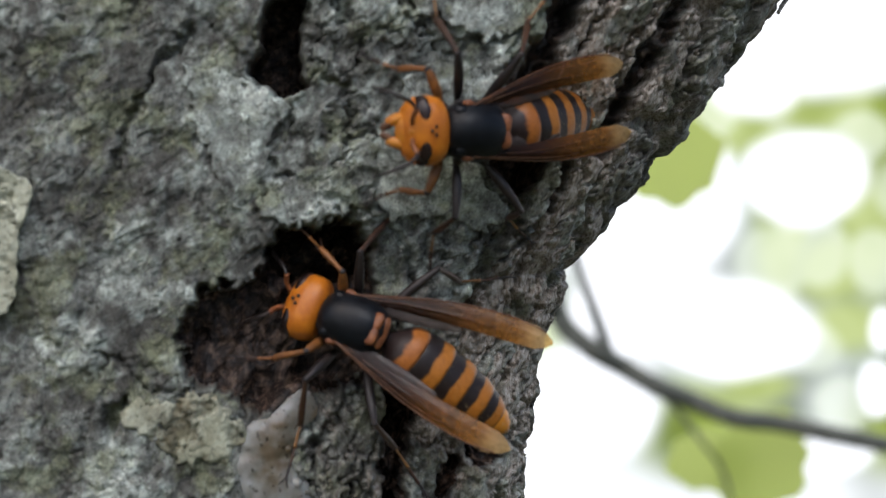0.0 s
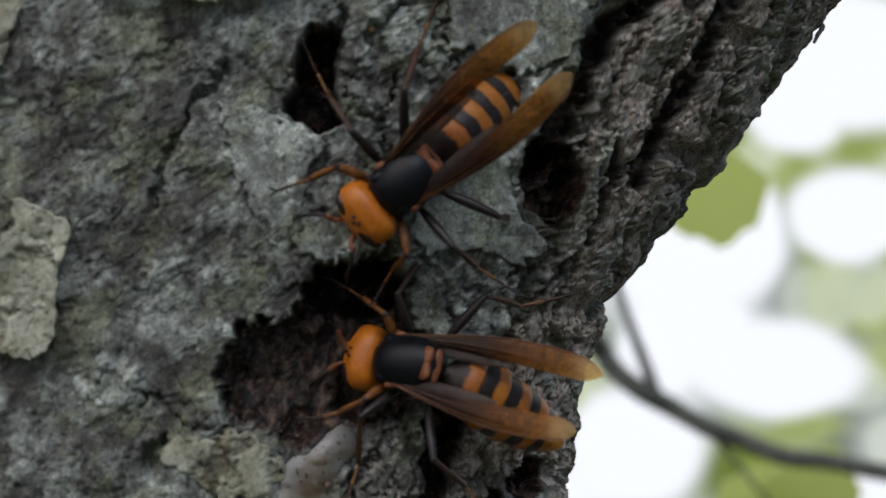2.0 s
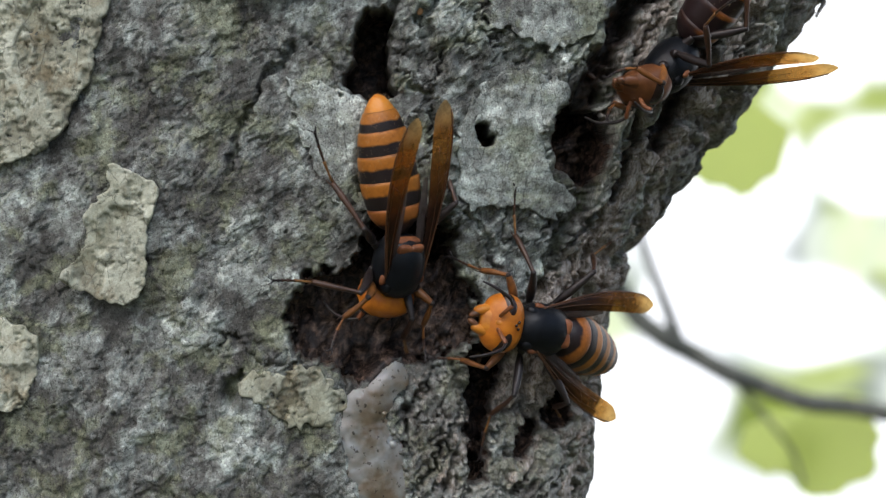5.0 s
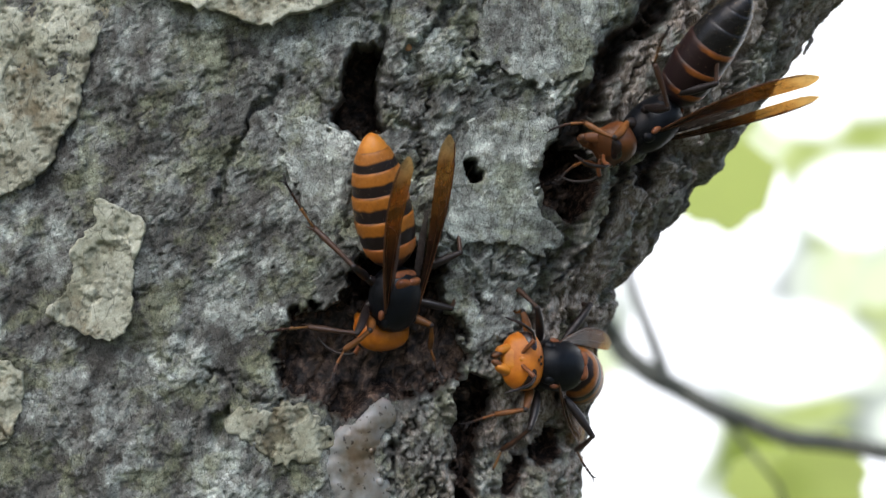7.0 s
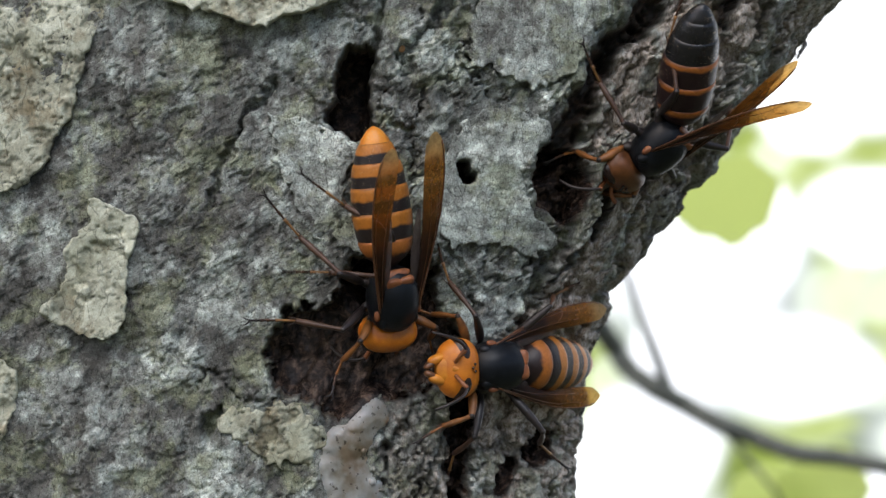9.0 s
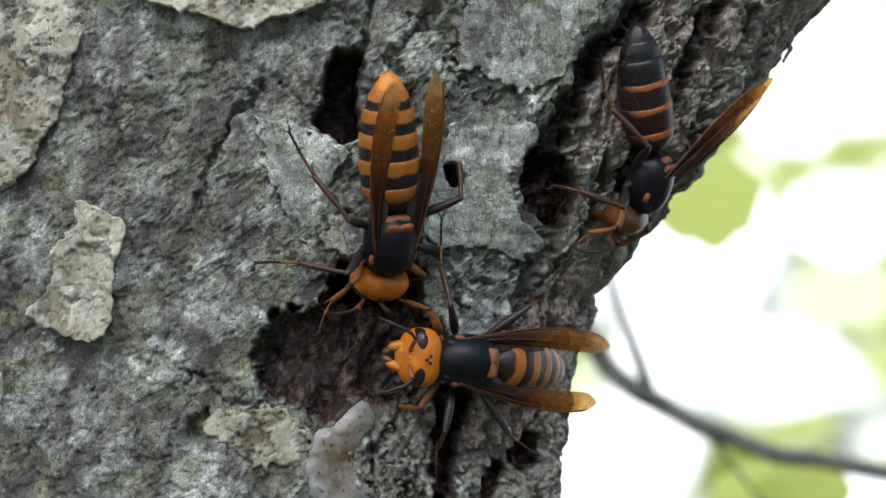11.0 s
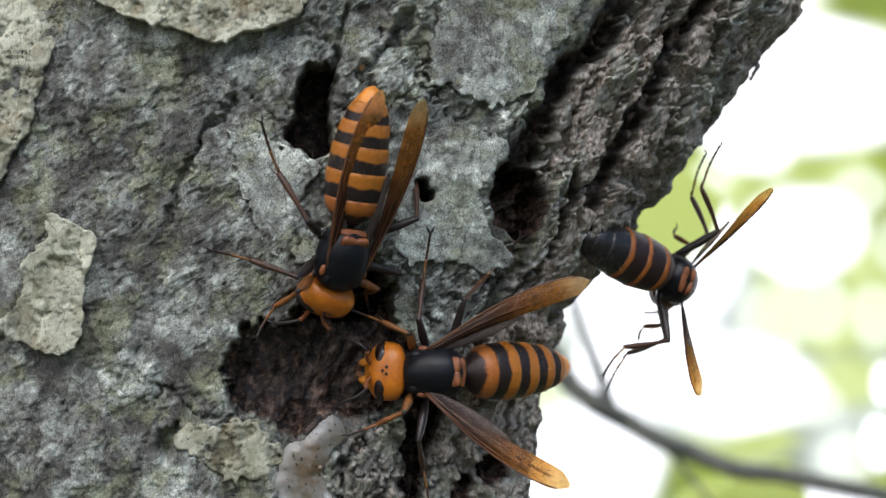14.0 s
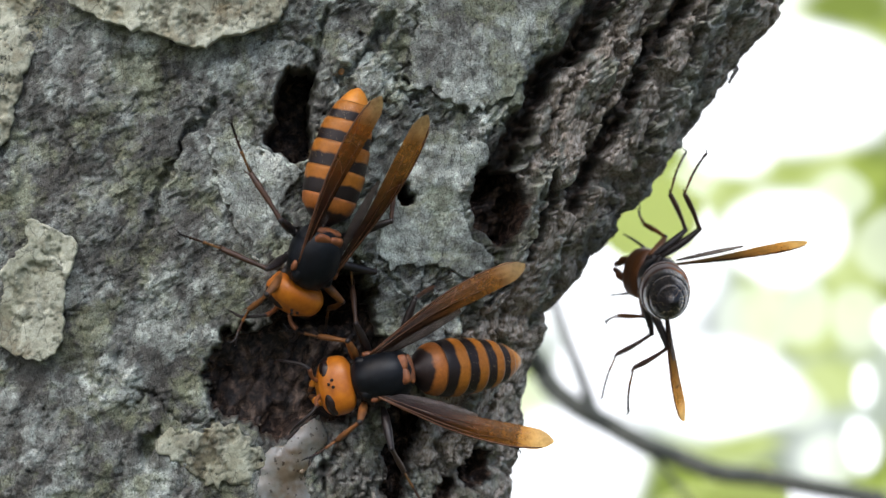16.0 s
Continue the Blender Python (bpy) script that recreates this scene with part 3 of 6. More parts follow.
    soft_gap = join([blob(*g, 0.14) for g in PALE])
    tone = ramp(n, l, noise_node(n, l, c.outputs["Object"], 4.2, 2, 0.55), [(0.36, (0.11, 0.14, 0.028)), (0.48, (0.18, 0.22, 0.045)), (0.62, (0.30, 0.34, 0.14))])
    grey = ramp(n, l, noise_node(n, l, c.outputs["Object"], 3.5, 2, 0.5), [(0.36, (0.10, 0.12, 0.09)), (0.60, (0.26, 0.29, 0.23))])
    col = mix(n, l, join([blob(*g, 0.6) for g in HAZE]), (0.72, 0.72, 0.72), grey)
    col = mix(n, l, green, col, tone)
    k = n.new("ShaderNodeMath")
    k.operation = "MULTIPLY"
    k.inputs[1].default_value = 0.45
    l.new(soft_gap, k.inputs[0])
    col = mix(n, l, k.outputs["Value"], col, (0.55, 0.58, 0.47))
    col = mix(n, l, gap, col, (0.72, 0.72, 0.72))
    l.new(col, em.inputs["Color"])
    # leaves and haze glow with the sky, and the sheet also lights the scene
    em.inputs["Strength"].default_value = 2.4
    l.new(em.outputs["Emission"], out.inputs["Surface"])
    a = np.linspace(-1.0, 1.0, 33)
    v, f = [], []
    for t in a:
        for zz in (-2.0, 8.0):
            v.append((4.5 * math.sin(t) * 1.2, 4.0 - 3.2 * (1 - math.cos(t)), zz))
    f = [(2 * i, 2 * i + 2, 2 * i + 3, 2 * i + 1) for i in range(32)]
    tagged(mesh_object("backdrop", v, f, m), "glowing sheet painted as blurred white sky between far green foliage", "backdrop", kind="structure")


build_backdrop()


# ---- the branch behind the trunk, with its leaves ----
def leaf_material():
    m, n, l, b = mat("green_leaf", 0.5)
    v = coords(n, l, (1, 1, 1))
    c = ramp(n, l, noise_node(n, l, v, 40, 4), [(0.3, (0.13, 0.16, 0.035)), (0.7, (0.19, 0.22, 0.05))])
    l.new(c, b.inputs["Base Color"])
    t, s = n.new("ShaderNodeBsdfTranslucent"), n.new("ShaderNodeMixShader")
    t.inputs["Color"].default_value = (0.80, 0.86, 0.46, 1)
    s.inputs["Fac"].default_value = 0.75
    l.new(b.outputs["BSDF"], s.inputs[1])
    l.new(t.outputs["BSDF"], s.inputs[2])
    l.new(s.outputs["Shader"], n["Material Output"].inputs["Surface"])
    return m


def tube(points, radii, segs=10):
    """Verts and quads of a capped tube through points."""
    v, f = [], []
    pts = [Vector(p) for p in points]
    for i, p in enumerate(pts):
        d = (pts[min(i + 1, len(pts) - 1)] - pts[max(i - 1, 0)]).normalized()
        u = d.cross(Vector((0.13, 0.31, 0.94))).normalized()
        w = d.cross(u)
        for k in range(segs):
            a = 2 * math.pi * k / segs
            v.append(tuple(p + (u * math.cos(a) + w * math.sin(a)) * radii[i]))
    for i in range(len(pts) - 1):
        for k in range(segs):
            f.append((i * segs + k, i * segs + (k + 1) % segs, (i + 1) * segs + (k + 1) % segs, (i + 1) * segs + k))
    f.append(tuple(range(segs))[::-1])
    f.append(tuple((len(pts) - 1) * segs + k for k in range(segs)))
    return v, f


def spline(points, n=8):
    p = [Vector(q) for q in points]
    p = [2 * p[0] - p[1]] + p + [2 * p[-1] - p[-2]]
    out = []
    for i in range(1, len(p) - 2):
        for k in range(n):
            t = k / n
            out.append(0.5 * ((2 * p[i]) + (p[i + 1] - p[i - 1]) * t + (2 * p[i - 1] - 5 * p[i] + 4 * p[i + 1] - p[i + 2]) * t * t
                              + (3 * p[i] - p[i - 1] - 3 * p[i + 1] + p[i + 2]) * t ** 3))
    return out + [p[-2]]


LIMB = [(0.170, 1.500, 1.224), (0.195, 1.520, 1.189), (0.223, 1.500, 1.166), (0.256, 1.520, 1.148), (0.290, 1.500, 1.129), (0.330, 1.520, 1.113), (0.374, 1.500, 1.097), (0.428, 1.520, 1.089), (0.476, 1.500, 1.081), (0.562, 1.520, 1.064)]
TWIG = [(0.193, 1.500, 1.291), (0.208, 1.520, 1.251), (0.223, 1.500, 1.206), (0.244, 1.520, 1.156)]
TWIG_LOW = [(0.294, 1.500, 1.126), (0.323, 1.520, 1.094), (0.344, 1.500, 1.066), (0.366, 1.520, 1.039), (0.374, 1.500, 1.006)]
# x, y, z, length, turn, tilt
LEAVES = [(0.304, 1.500, 1.370, 0.120, 25, 10), (0.413, 1.540, 1.046, 0.128, 75, 0), (0.359, 1.580, 1.041, 0.090, 35, 15)]


def build_branch():
    m, n, l, b = mat("branch_bark", 0.9)
    v = coords(n, l, (1, 1, 1))
    l.new(ramp(n, l, noise_node(n, l, v, 90, 5), [(0.3, (0.055, 0.06, 0.05)), (0.7, (0.13, 0.135, 0.115))]), b.inputs["Base Color"])
    br = None
    for name, pts, r0, r1 in (("branch", [(-0.06, 0.10, 1.42), (-0.09, 0.45, 1.44), (0.0, 1.0, 1.40)] + LIMB, 0.0125, 0.0095), ("twig", TWIG, 0.004, 0.007), ("twig", TWIG_LOW, 0.0032, 0.0018)):
        path = spline(pts)
        k = len(path) - 1
        vv, ff = tube(path, [r0 + (r1 - r0) * i / k + 0.0006 * noise.noise((i * 0.9, 3, 1)) for i in range(k + 1)])
        ob = mesh_object(name, vv, ff, m, br or tree, "" if br else "slender dark branch with green leaves")
        br = br or ob
    green = leaf_material()
    rng = random.Random(5)
    rows, cols = 9, 7
    for x, y, z, size, turn, tilt in LEAVES:
        vv = []
        for side in (0, 1):
            for i in range(rows):
                t = i / (rows - 1)
                w = 0.42 * math.sin(math.pi * min(1, t * 0.97 + 0.03)) ** 0.8 * (1 + 0.13 * math.sin(t * 19 + turn))
                for j in range(cols):
                    q = j / (cols - 1) * 2 - 1
                    vv.append(((t - 0.5) * size, q * w * size, (0.10 * abs(q) * w - 0.22 * (t - 0.5) ** 2) * size + side * 0.0004))
        k = rows * cols
        ff = []
        for i in range(rows - 1):
            for j in range(cols - 1):
                a = i * cols + j
                ff += [(a, a + 1, a + cols + 1, a + cols), (k + a, k + a + cols, k + a + cols + 1, k + a + 1)]
        lf = mesh_object("leaf", vv, ff, green, br)
        lf.matrix_basis = pose(x, y, z, 90 + tilt, rng.uniform(-25, 25), 0) @ pose(0, 0, 0, 0, 0, turn)


build_branch()


def blob_mesh(center, half, turn=(0, 0, 0), power=2.0, segs=20, rings=12):
    """A rounded lump; power above 2 makes it boxier."""
    v, f = [], []
    r = Euler([radians(a) for a in turn]).to_matrix()

    def pw(q):
        return math.copysign(abs(q) ** (2 / power), q)

    for i in range(rings + 1):
        t = math.pi * (0.001 + 0.998 * i / rings) - math.pi / 2
        for k in range(segs):
            a = 2 * math.pi * k / segs
            p = Vector((pw(math.sin(t)) * half[0], pw(math.cos(t)) * pw(math.cos(a)) * half[1], pw(math.cos(t)) * pw(math.sin(a)) * half[2]))
            v.append(tuple((r @ p + Vector(center)) * MM))
    for i in range(rings):
        for k in range(segs):
            f.append((i * segs + k, i * segs + (k + 1) % segs, (i + 1) * segs + (k + 1) % segs, (i + 1) * segs + k))
    f.append(tuple(range(segs))[::-1])
    f.append(tuple(rings * segs + k for k in range(segs)))
    return v, f


# ---- sap wound: frothy white lump ----
def build_froth():
    m, n, l, b = mat("dried_sap_froth", 0.3)
    v = coords(n, l)
    c = ramp(n, l, noise_node(n, l, v, 0.16, 5, 0.55), [(0.36, (0.18, 0.135, 0.085)), (0.44, (0.26, 0.24, 0.20)), (0.54, (0.33, 0.33, 0.31)), (0.62, (0.42, 0.425, 0.41))])
    spots = ramp(n, l, noise_node(n, l, v, 1.1, 3, 0.5), [(0.33, (0.10, 0.07, 0.05)), (0.37, (1, 1, 1))])
    l.new(mix(n, l, 0.8, c, spots, "MULTIPLY"), b.inputs["Base Color"])
    b.inputs["Subsurface Weight"].default_value = 0.3
    b.inputs["Transmission Weight"].default_value = 0.35
    b.inputs["Coat Weight"].default_value, b.inputs["Coat Roughness"].default_value = 0.25, 0.2
    b.inputs["Subsurface Radius"].default_value = (0.002, 0.0012, 0.0008)
    b.inputs["Subsurface Scale"].default_value = 1.0
    bump(n, l, b, noise_node(n, l, v, 1.6, 4), 0.25, 0.0002)
    # one smooth lump out of rounded arms: x, height, radius along each
    arms = (((-16.0, -31.0, 1.6), (-15.6, -34.0, 3.0), (-15.0, -37.5, 4.1), (-13.2, -41.5, 4.3), (-12.2, -47.0, 4.0)), ((-15.2, -33.6, 2.0), (-12.8, -30.4, 2.2), (-10.2, -27.2, 1.2)))
    g = 0.22
    x, z = np.meshgrid(np.arange(-23, -5, g), np.arange(-52, -22, g))
    wx, wz = x + 1.1 * fbm(x * 0.26, z * 0.26, 4, 410), z + 1.1 * fbm(x * 0.26, z * 0.26, 4, 420)
    total = np.zeros_like(x)
    for arm in arms:
        for (x0, z0, r0), (x1, z1, r1) in zip(arm, arm[1:]):
            for k in range(48):
                t = (k + 0.5) / 48
                d = np.hypot(wx - x0 - (x1 - x0) * t, wz - z0 - (z1 - z0) * t) / (r0 + (r1 - r0) * t)
                total = np.maximum(total, 1 - d * d)
    for _ in range(14):
        total[1:-1, 1:-1] = (total[1:-1, 1:-1] * 2 + total[:-2, 1:-1] + total[2:, 1:-1] + total[1:-1, :-2] + total[1:-1, 2:]) / 6
    keep = total > 0.01
    h = 0.25 + 1.05 * np.clip(total, 0, 1) ** 0.5 + 0.22 * fbm(x * 0.30, z * 0.30, 3, 430, 0.5) + 0.05 * fbm(x * 1.3, z * 1.3, 3, 440)
    u = np.clip((x - np.interp(z, EDGE_Z, EDGE_X) + RX) / RX, -0.9999, 0.9999)
    back = BACK - RY * (1 - np.abs(u) ** POW) ** (1 / POW) + 1.5
    idx = -np.ones(x.shape, int)
    idx[keep] = np.arange(keep.sum())
    n0 = int(keep.sum())
    top = np.stack([x[keep], (back - 1.4 - h)[keep], z[keep] + HEIGHT], -1)
    low = np.stack([x[keep], back[keep] + 1.0, z[keep] + HEIGHT], -1)
    quad = np.stack([idx[:-1, :-1], idx[:-1, 1:], idx[1:, 1:], idx[1:, :-1]], -1).reshape(-1, 4)
    quad = quad[(quad >= 0).all(1)]
    edges = {e for q in quad.tolist() for e in zip(q, q[1:] + q[:1])}
    faces = quad.tolist() + (quad[:, ::-1] + n0).tolist() + [(q, p, p + n0, q + n0) for p, q in edges if (q, p) not in edges]
    lump = mesh_object("sap_froth", np.concatenate([top, low]) * MM, faces, m)
    tagged(lump, "smooth whitish translucent lump of sap below the wound", "tree sap")
    for bx, bz, r0 in ((-10.6, -38.6, 0.8), (-11.9, -33.4, 0.5), (-17.3, -33.0, 0.5)):
        vv, ff = blob_mesh((bx, float(front(np.array(bx), np.array(bz))) - 0.6, bz + HEIGHT), (r0, r0 * 0.8, r0), (0, 0, 0), 2.0, 16, 10)
        mesh_object("bubble", vv, ff, m, lump)


build_froth()

# ---- small bits on the bark ----
def build_bits():
    m, n, l, b = mat("rusty_fungus", 0.8)
    l.new(ramp(n, l, noise_node(n, l, coords(n, l), 1.5), [(0.3, (0.22, 0.11, 0.04)), (0.7, (0.32, 0.18, 0.07))]), b.inputs["Base Color"])
    x, z = -5.6, 32.6
    vv, ff = blob_mesh((x, float(front(np.array(x), np.array(z))) - 0.1, z + HEIGHT), (0.55, 0.35, 0.6), (0, 20, 0), 2.2, 16, 10)
    mesh_object("fungus_spot", vv, ff, m, tree, "small rusty orange fungus spot")
    vv, ff = tube(spline([(0.0664, 0.038, 1.3403), (0.0692, 0.036, 1.3396), (0.0680, 0.034, 1.3376), (0.0672, 0.033, 1.3363)]), [0.0005] * 12 + [0.0004] * 6 + [0.0003] * 7, 8)
    mesh_object("bark_shred", vv, ff, BARK, tree, "thin loose bark shred", attributes={"old": [0.9] * len(vv), "wet_shade": [0.0] * len(vv), "tone": [0.3] * len(vv)})


build_bits()

# ---- hornets: x forward, y left, z up, millimetres from the middle of the thorax ----
def chitin(name, color, dark, rough=0.32, scale=0.9, fuzz=0.0):
    m, n, l, b = mat(name, rough)
    v = coords(n, l)
    f = noise_node(n, l, v, scale * 0.6, 6, 0.65)
    l.new(ramp(n, l, f, [(0.30, dark), (0.62, color)]), b.inputs["Base Color"])
    b.inputs["Specular IOR Level"].default_value = 0.36
    if fuzz:
        b.inputs["Sheen Weight"].default_value = fuzz
        b.inputs["Sheen Tint"].default_value = (0.35, 0.27, 0.2, 1)
    bump(n, l, b, noise_node(n, l, v, 6.0, 3, 0.6), 0.35, 0.0001)
    return m


def banded(name, front_color, rear_color, share, belly=0.0):
    """Each plate is dark in front and bright behind, with a wavy border; belly darkens the bands of the underside."""
    m, n, l, b = mat(name, 0.42)
    v = coords(n, l)
    w = n.new("ShaderNodeMath")
    w.operation = "MULTIPLY_ADD"
    w.inputs[1].default_value, w.inputs[2].default_value = 0.26, -0.13
    l.new(noise_node(n, l, v, 0.45, 2, 0.5), w.inputs[0])
    s = n.new("ShaderNodeMath")
    l.new(attr(n, "band"), s.inputs[0])
    l.new(w.outputs["Value"], s.inputs[1])
    edge_mask = ramp(n, l, s.outputs["Value"], [(share - 0.05, (0, 0, 0)), (share + 0.04, (1, 1, 1)), (0.93, (1, 1, 1)), (0.99, (0.45, 0.45, 0.45))])
    grain = ramp(n, l, noise_node(n, l, v, 1.6, 4), [(0.3, (0.68, 0.66, 0.64)), (0.7, (1.12, 1.12, 1.12))])
    c = mix(n, l, edge_mask, front_color, rear_color)
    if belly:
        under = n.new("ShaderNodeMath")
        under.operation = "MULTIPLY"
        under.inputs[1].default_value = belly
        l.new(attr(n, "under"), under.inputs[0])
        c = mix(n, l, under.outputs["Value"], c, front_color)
    l.new(mix(n, l, 0.8, c, grain, "MULTIPLY"), b.inputs["Base Color"])
    b.inputs["Specular IOR Level"].default_value = 0.3
    bump(n, l, b, noise_node(n, l, v, 4.0, 3, 0.6), 0.4, 0.0001)
    return m


def wing_material(name, stops, clear, tint):
    """A thin membrane: stops colour it from root to tip, clear gives its see-through share at root and tip."""
    m, n, l, b = mat(name, 0.22)
    reach = attr(n, "reach")
    c = ramp(n, l, reach, stops)
    wv = coords(n, l)
    c = mix(n, l, 0.7, c, ramp(n, l, noise_node(n, l, wv, 0.7, 4, 0.65), [(0.35, (0.6, 0.55, 0.5)), (0.62, (1.2, 1.2, 1.18))]), "MULTIPLY")
    bump(n, l, b, noise_node(n, l, coords(n, l, (350, 1600, 1000)), 0.9, 3, 0.6), 0.45, 0.0003)
    l.new(c, b.inputs["Base Color"])
    tl, tr, a1, a2 = n.new("ShaderNodeBsdfTranslucent"), n.new("ShaderNodeBsdfTransparent"), n.new("ShaderNodeMixShader"), n.new("ShaderNodeMixShader")
    l.new(c, tl.inputs["Color"])
    l.new(mix(n, l, 0.55, c, tint), tr.inputs["Color"])
    a1.inputs["Fac"].default_value = 0.55
    g = ramp(n, l, reach, [(0.35, (clear[0],) * 3), (0.80, (clear[1],) * 3)])
    l.new(g, a2.inputs["Fac"])
    l.new(b.outputs["BSDF"], a1.inputs[1])
    l.new(tl.outputs["BSDF"], a1.inputs[2])
    l.new(a1.outputs["Shader"], a2.inputs[1])
    l.new(tr.outputs["BSDF"], a2.inputs[2])
    l.new(a2.outputs["Shader"], n["Material Output"].inputs["Surface"])
    return m


ORANGE = chitin("orange_head_shell", (0.48, 0.155, 0.011), (0.34, 0.092, 0.008), 0.32)
FACE = chitin("orange_face_plate", (0.50, 0.19, 0.018), (0.36, 0.11, 0.010), 0.34)
# the climber's orange-brown head, with its shade put into the colour
SHADED_HEAD = chitin("shaded_orange_head_shell", (0.12, 0.043, 0.012), (0.07, 0.026, 0.010), 0.4)
BLACK = chitin("black_fuzzy_thorax", (0.006, 0.0075, 0.010), (0.003, 0.003, 0.004), 0.34, 1.2, 0.0)
RUST = chitin("rust_brown_shell", (0.22, 0.078, 0.026), (0.11, 0.036, 0.016), 0.42)
BLACK.node_tree.nodes["Principled BSDF"].inputs["Specular IOR Level"].default_value = 0.2
LEG_DARK = chitin("blackish_leg", (0.024, 0.017, 0.015), (0.010, 0.008, 0.008), 0.36)
LEG_RUST = chitin("rusty_leg", (0.062, 0.028, 0.014), (0.028, 0.015, 0.010), 0.4)
LEG_AMBER = chitin("amber_brown_leg", (0.23, 0.115, 0.035), (0.11, 0.05, 0.02), 0.4)
FRONT_LEG = chitin("rust_orange_front_leg", (0.21, 0.080, 0.018), (0.09, 0.036, 0.012), 0.42)
EYE = chitin("dark_compound_eye", (0.022, 0.012, 0.010), (0.012, 0.007, 0.006), 0.16)
MOUTH = chitin("dark_mandible", (0.12, 0.05, 0.02), (0.02, 0.01, 0.008), 0.3)
STRIPED = banded("orange_and_black_plate", (0.014, 0.009, 0.008), (0.34, 0.122, 0.014), 0.52)
FIRST = banded("rusty_first_plate", (0.018, 0.010, 0.009), (0.30, 0.10, 0.018), 0.55)
TAIL = chitin("orange_tail_plate", (0.56, 0.215, 0.02), (0.42, 0.14, 0.014), 0.36)
TAIL_BLACK = chitin("black_tail_plate", (0.014, 0.013, 0.014), (0.008, 0.008, 0.008), 0.26)
DULL = banded("dull_rust_banded_plate", (0.020, 0.010, 0.010), (0.26, 0.085, 0.015), 0.80, 0.95)
WING = wing_material("amber_wing_membrane", [(0.0, (0.022, 0.012, 0.012)), (0.40, (0.07, 0.030, 0.018)), (0.58, (0.24, 0.10, 0.025)), (0.82, (0.50, 0.26, 0.07)), (0.95, (0.80, 0.64, 0.38))], (0.34, 0.60), (1.0, 0.78, 0.40))
SMOKY = wing_material("smoky_hind_wing", [(0.0, (0.06, 0.045, 0.04)), (0.6, (0.20, 0.16, 0.15)), (1.0, (0.36, 0.32, 0.30))], (0.45, 0.65), (0.80, 0.75, 0.70))
VEIN_DARK = chitin("dark_wing_vein", (0.10, 0.04, 0.015), (0.05, 0.02, 0.01), 0.4)
PALE_HAIR = chitin("pale_tan_hair", (0.42, 0.32, 0.18), (0.30, 0.22, 0.12), 0.6)
HAIR = chitin("brown_hair", (0.030, 0.024, 0.019), (0.014, 0.011, 0.009), 0.6)


def lathe(rings, segs=36, flat=1.0):
    """Closed body along x through rings (x, half width, half height, z shift), millimetres."""
    v, f = [], []
    for x, w, h, dz in rings:
        for k in range(segs):
            a = 2 * math.pi * k / segs
            c, s = math.cos(a), math.sin(a)
            v.append((x * MM, w * c * MM, (h * s * (flat if s < 0 else 1) + dz) * MM))
    for i in range(len(rings) - 1):
        for k in range(segs):
            f.append((i * segs + k, i * segs + (k + 1) % segs, (i + 1) * segs + (k + 1) % segs, (i + 1) * segs + k))
    f.append(tuple(range(segs))[::-1])
    f.append(tuple((len(rings) - 1) * segs + k for k in range(segs)))
    return v, f


def rod(points, radii, segs=8, n=5):
    path = spline([Vector(p) * MM for p in points], n)
    k = len(path) - 1
    return tube(path, [float(np.interp(i / k, np.linspace(0, 1, len(radii)), radii)) * MM for i in range(k + 1)], segs)


def shell_point(size, t, a, out=0.0):
    """Place on the head shell: t from its back (-1) to its face (1), a the angle from left over the top."""
    q = max(0.0, 1 - abs(t) ** 3.2) ** (1 / 2.6)
    c, sn = math.cos(a), math.sin(a)
    w, h = 4.95 * q * (1 - 0.16 * max(0, t) ** 2) + out, 3.4 * q * (1 - 0.10 * max(0, t)) + out
    y, z = math.copysign(abs(c) ** 0.84, c) * w, math.copysign(abs(sn) ** 0.84, sn) * h
    return ((1.7 + t * (3.2 + out * 0.4)) * size, y * size, (z - 0.5 - 0.7 * max(0, t)) * size)


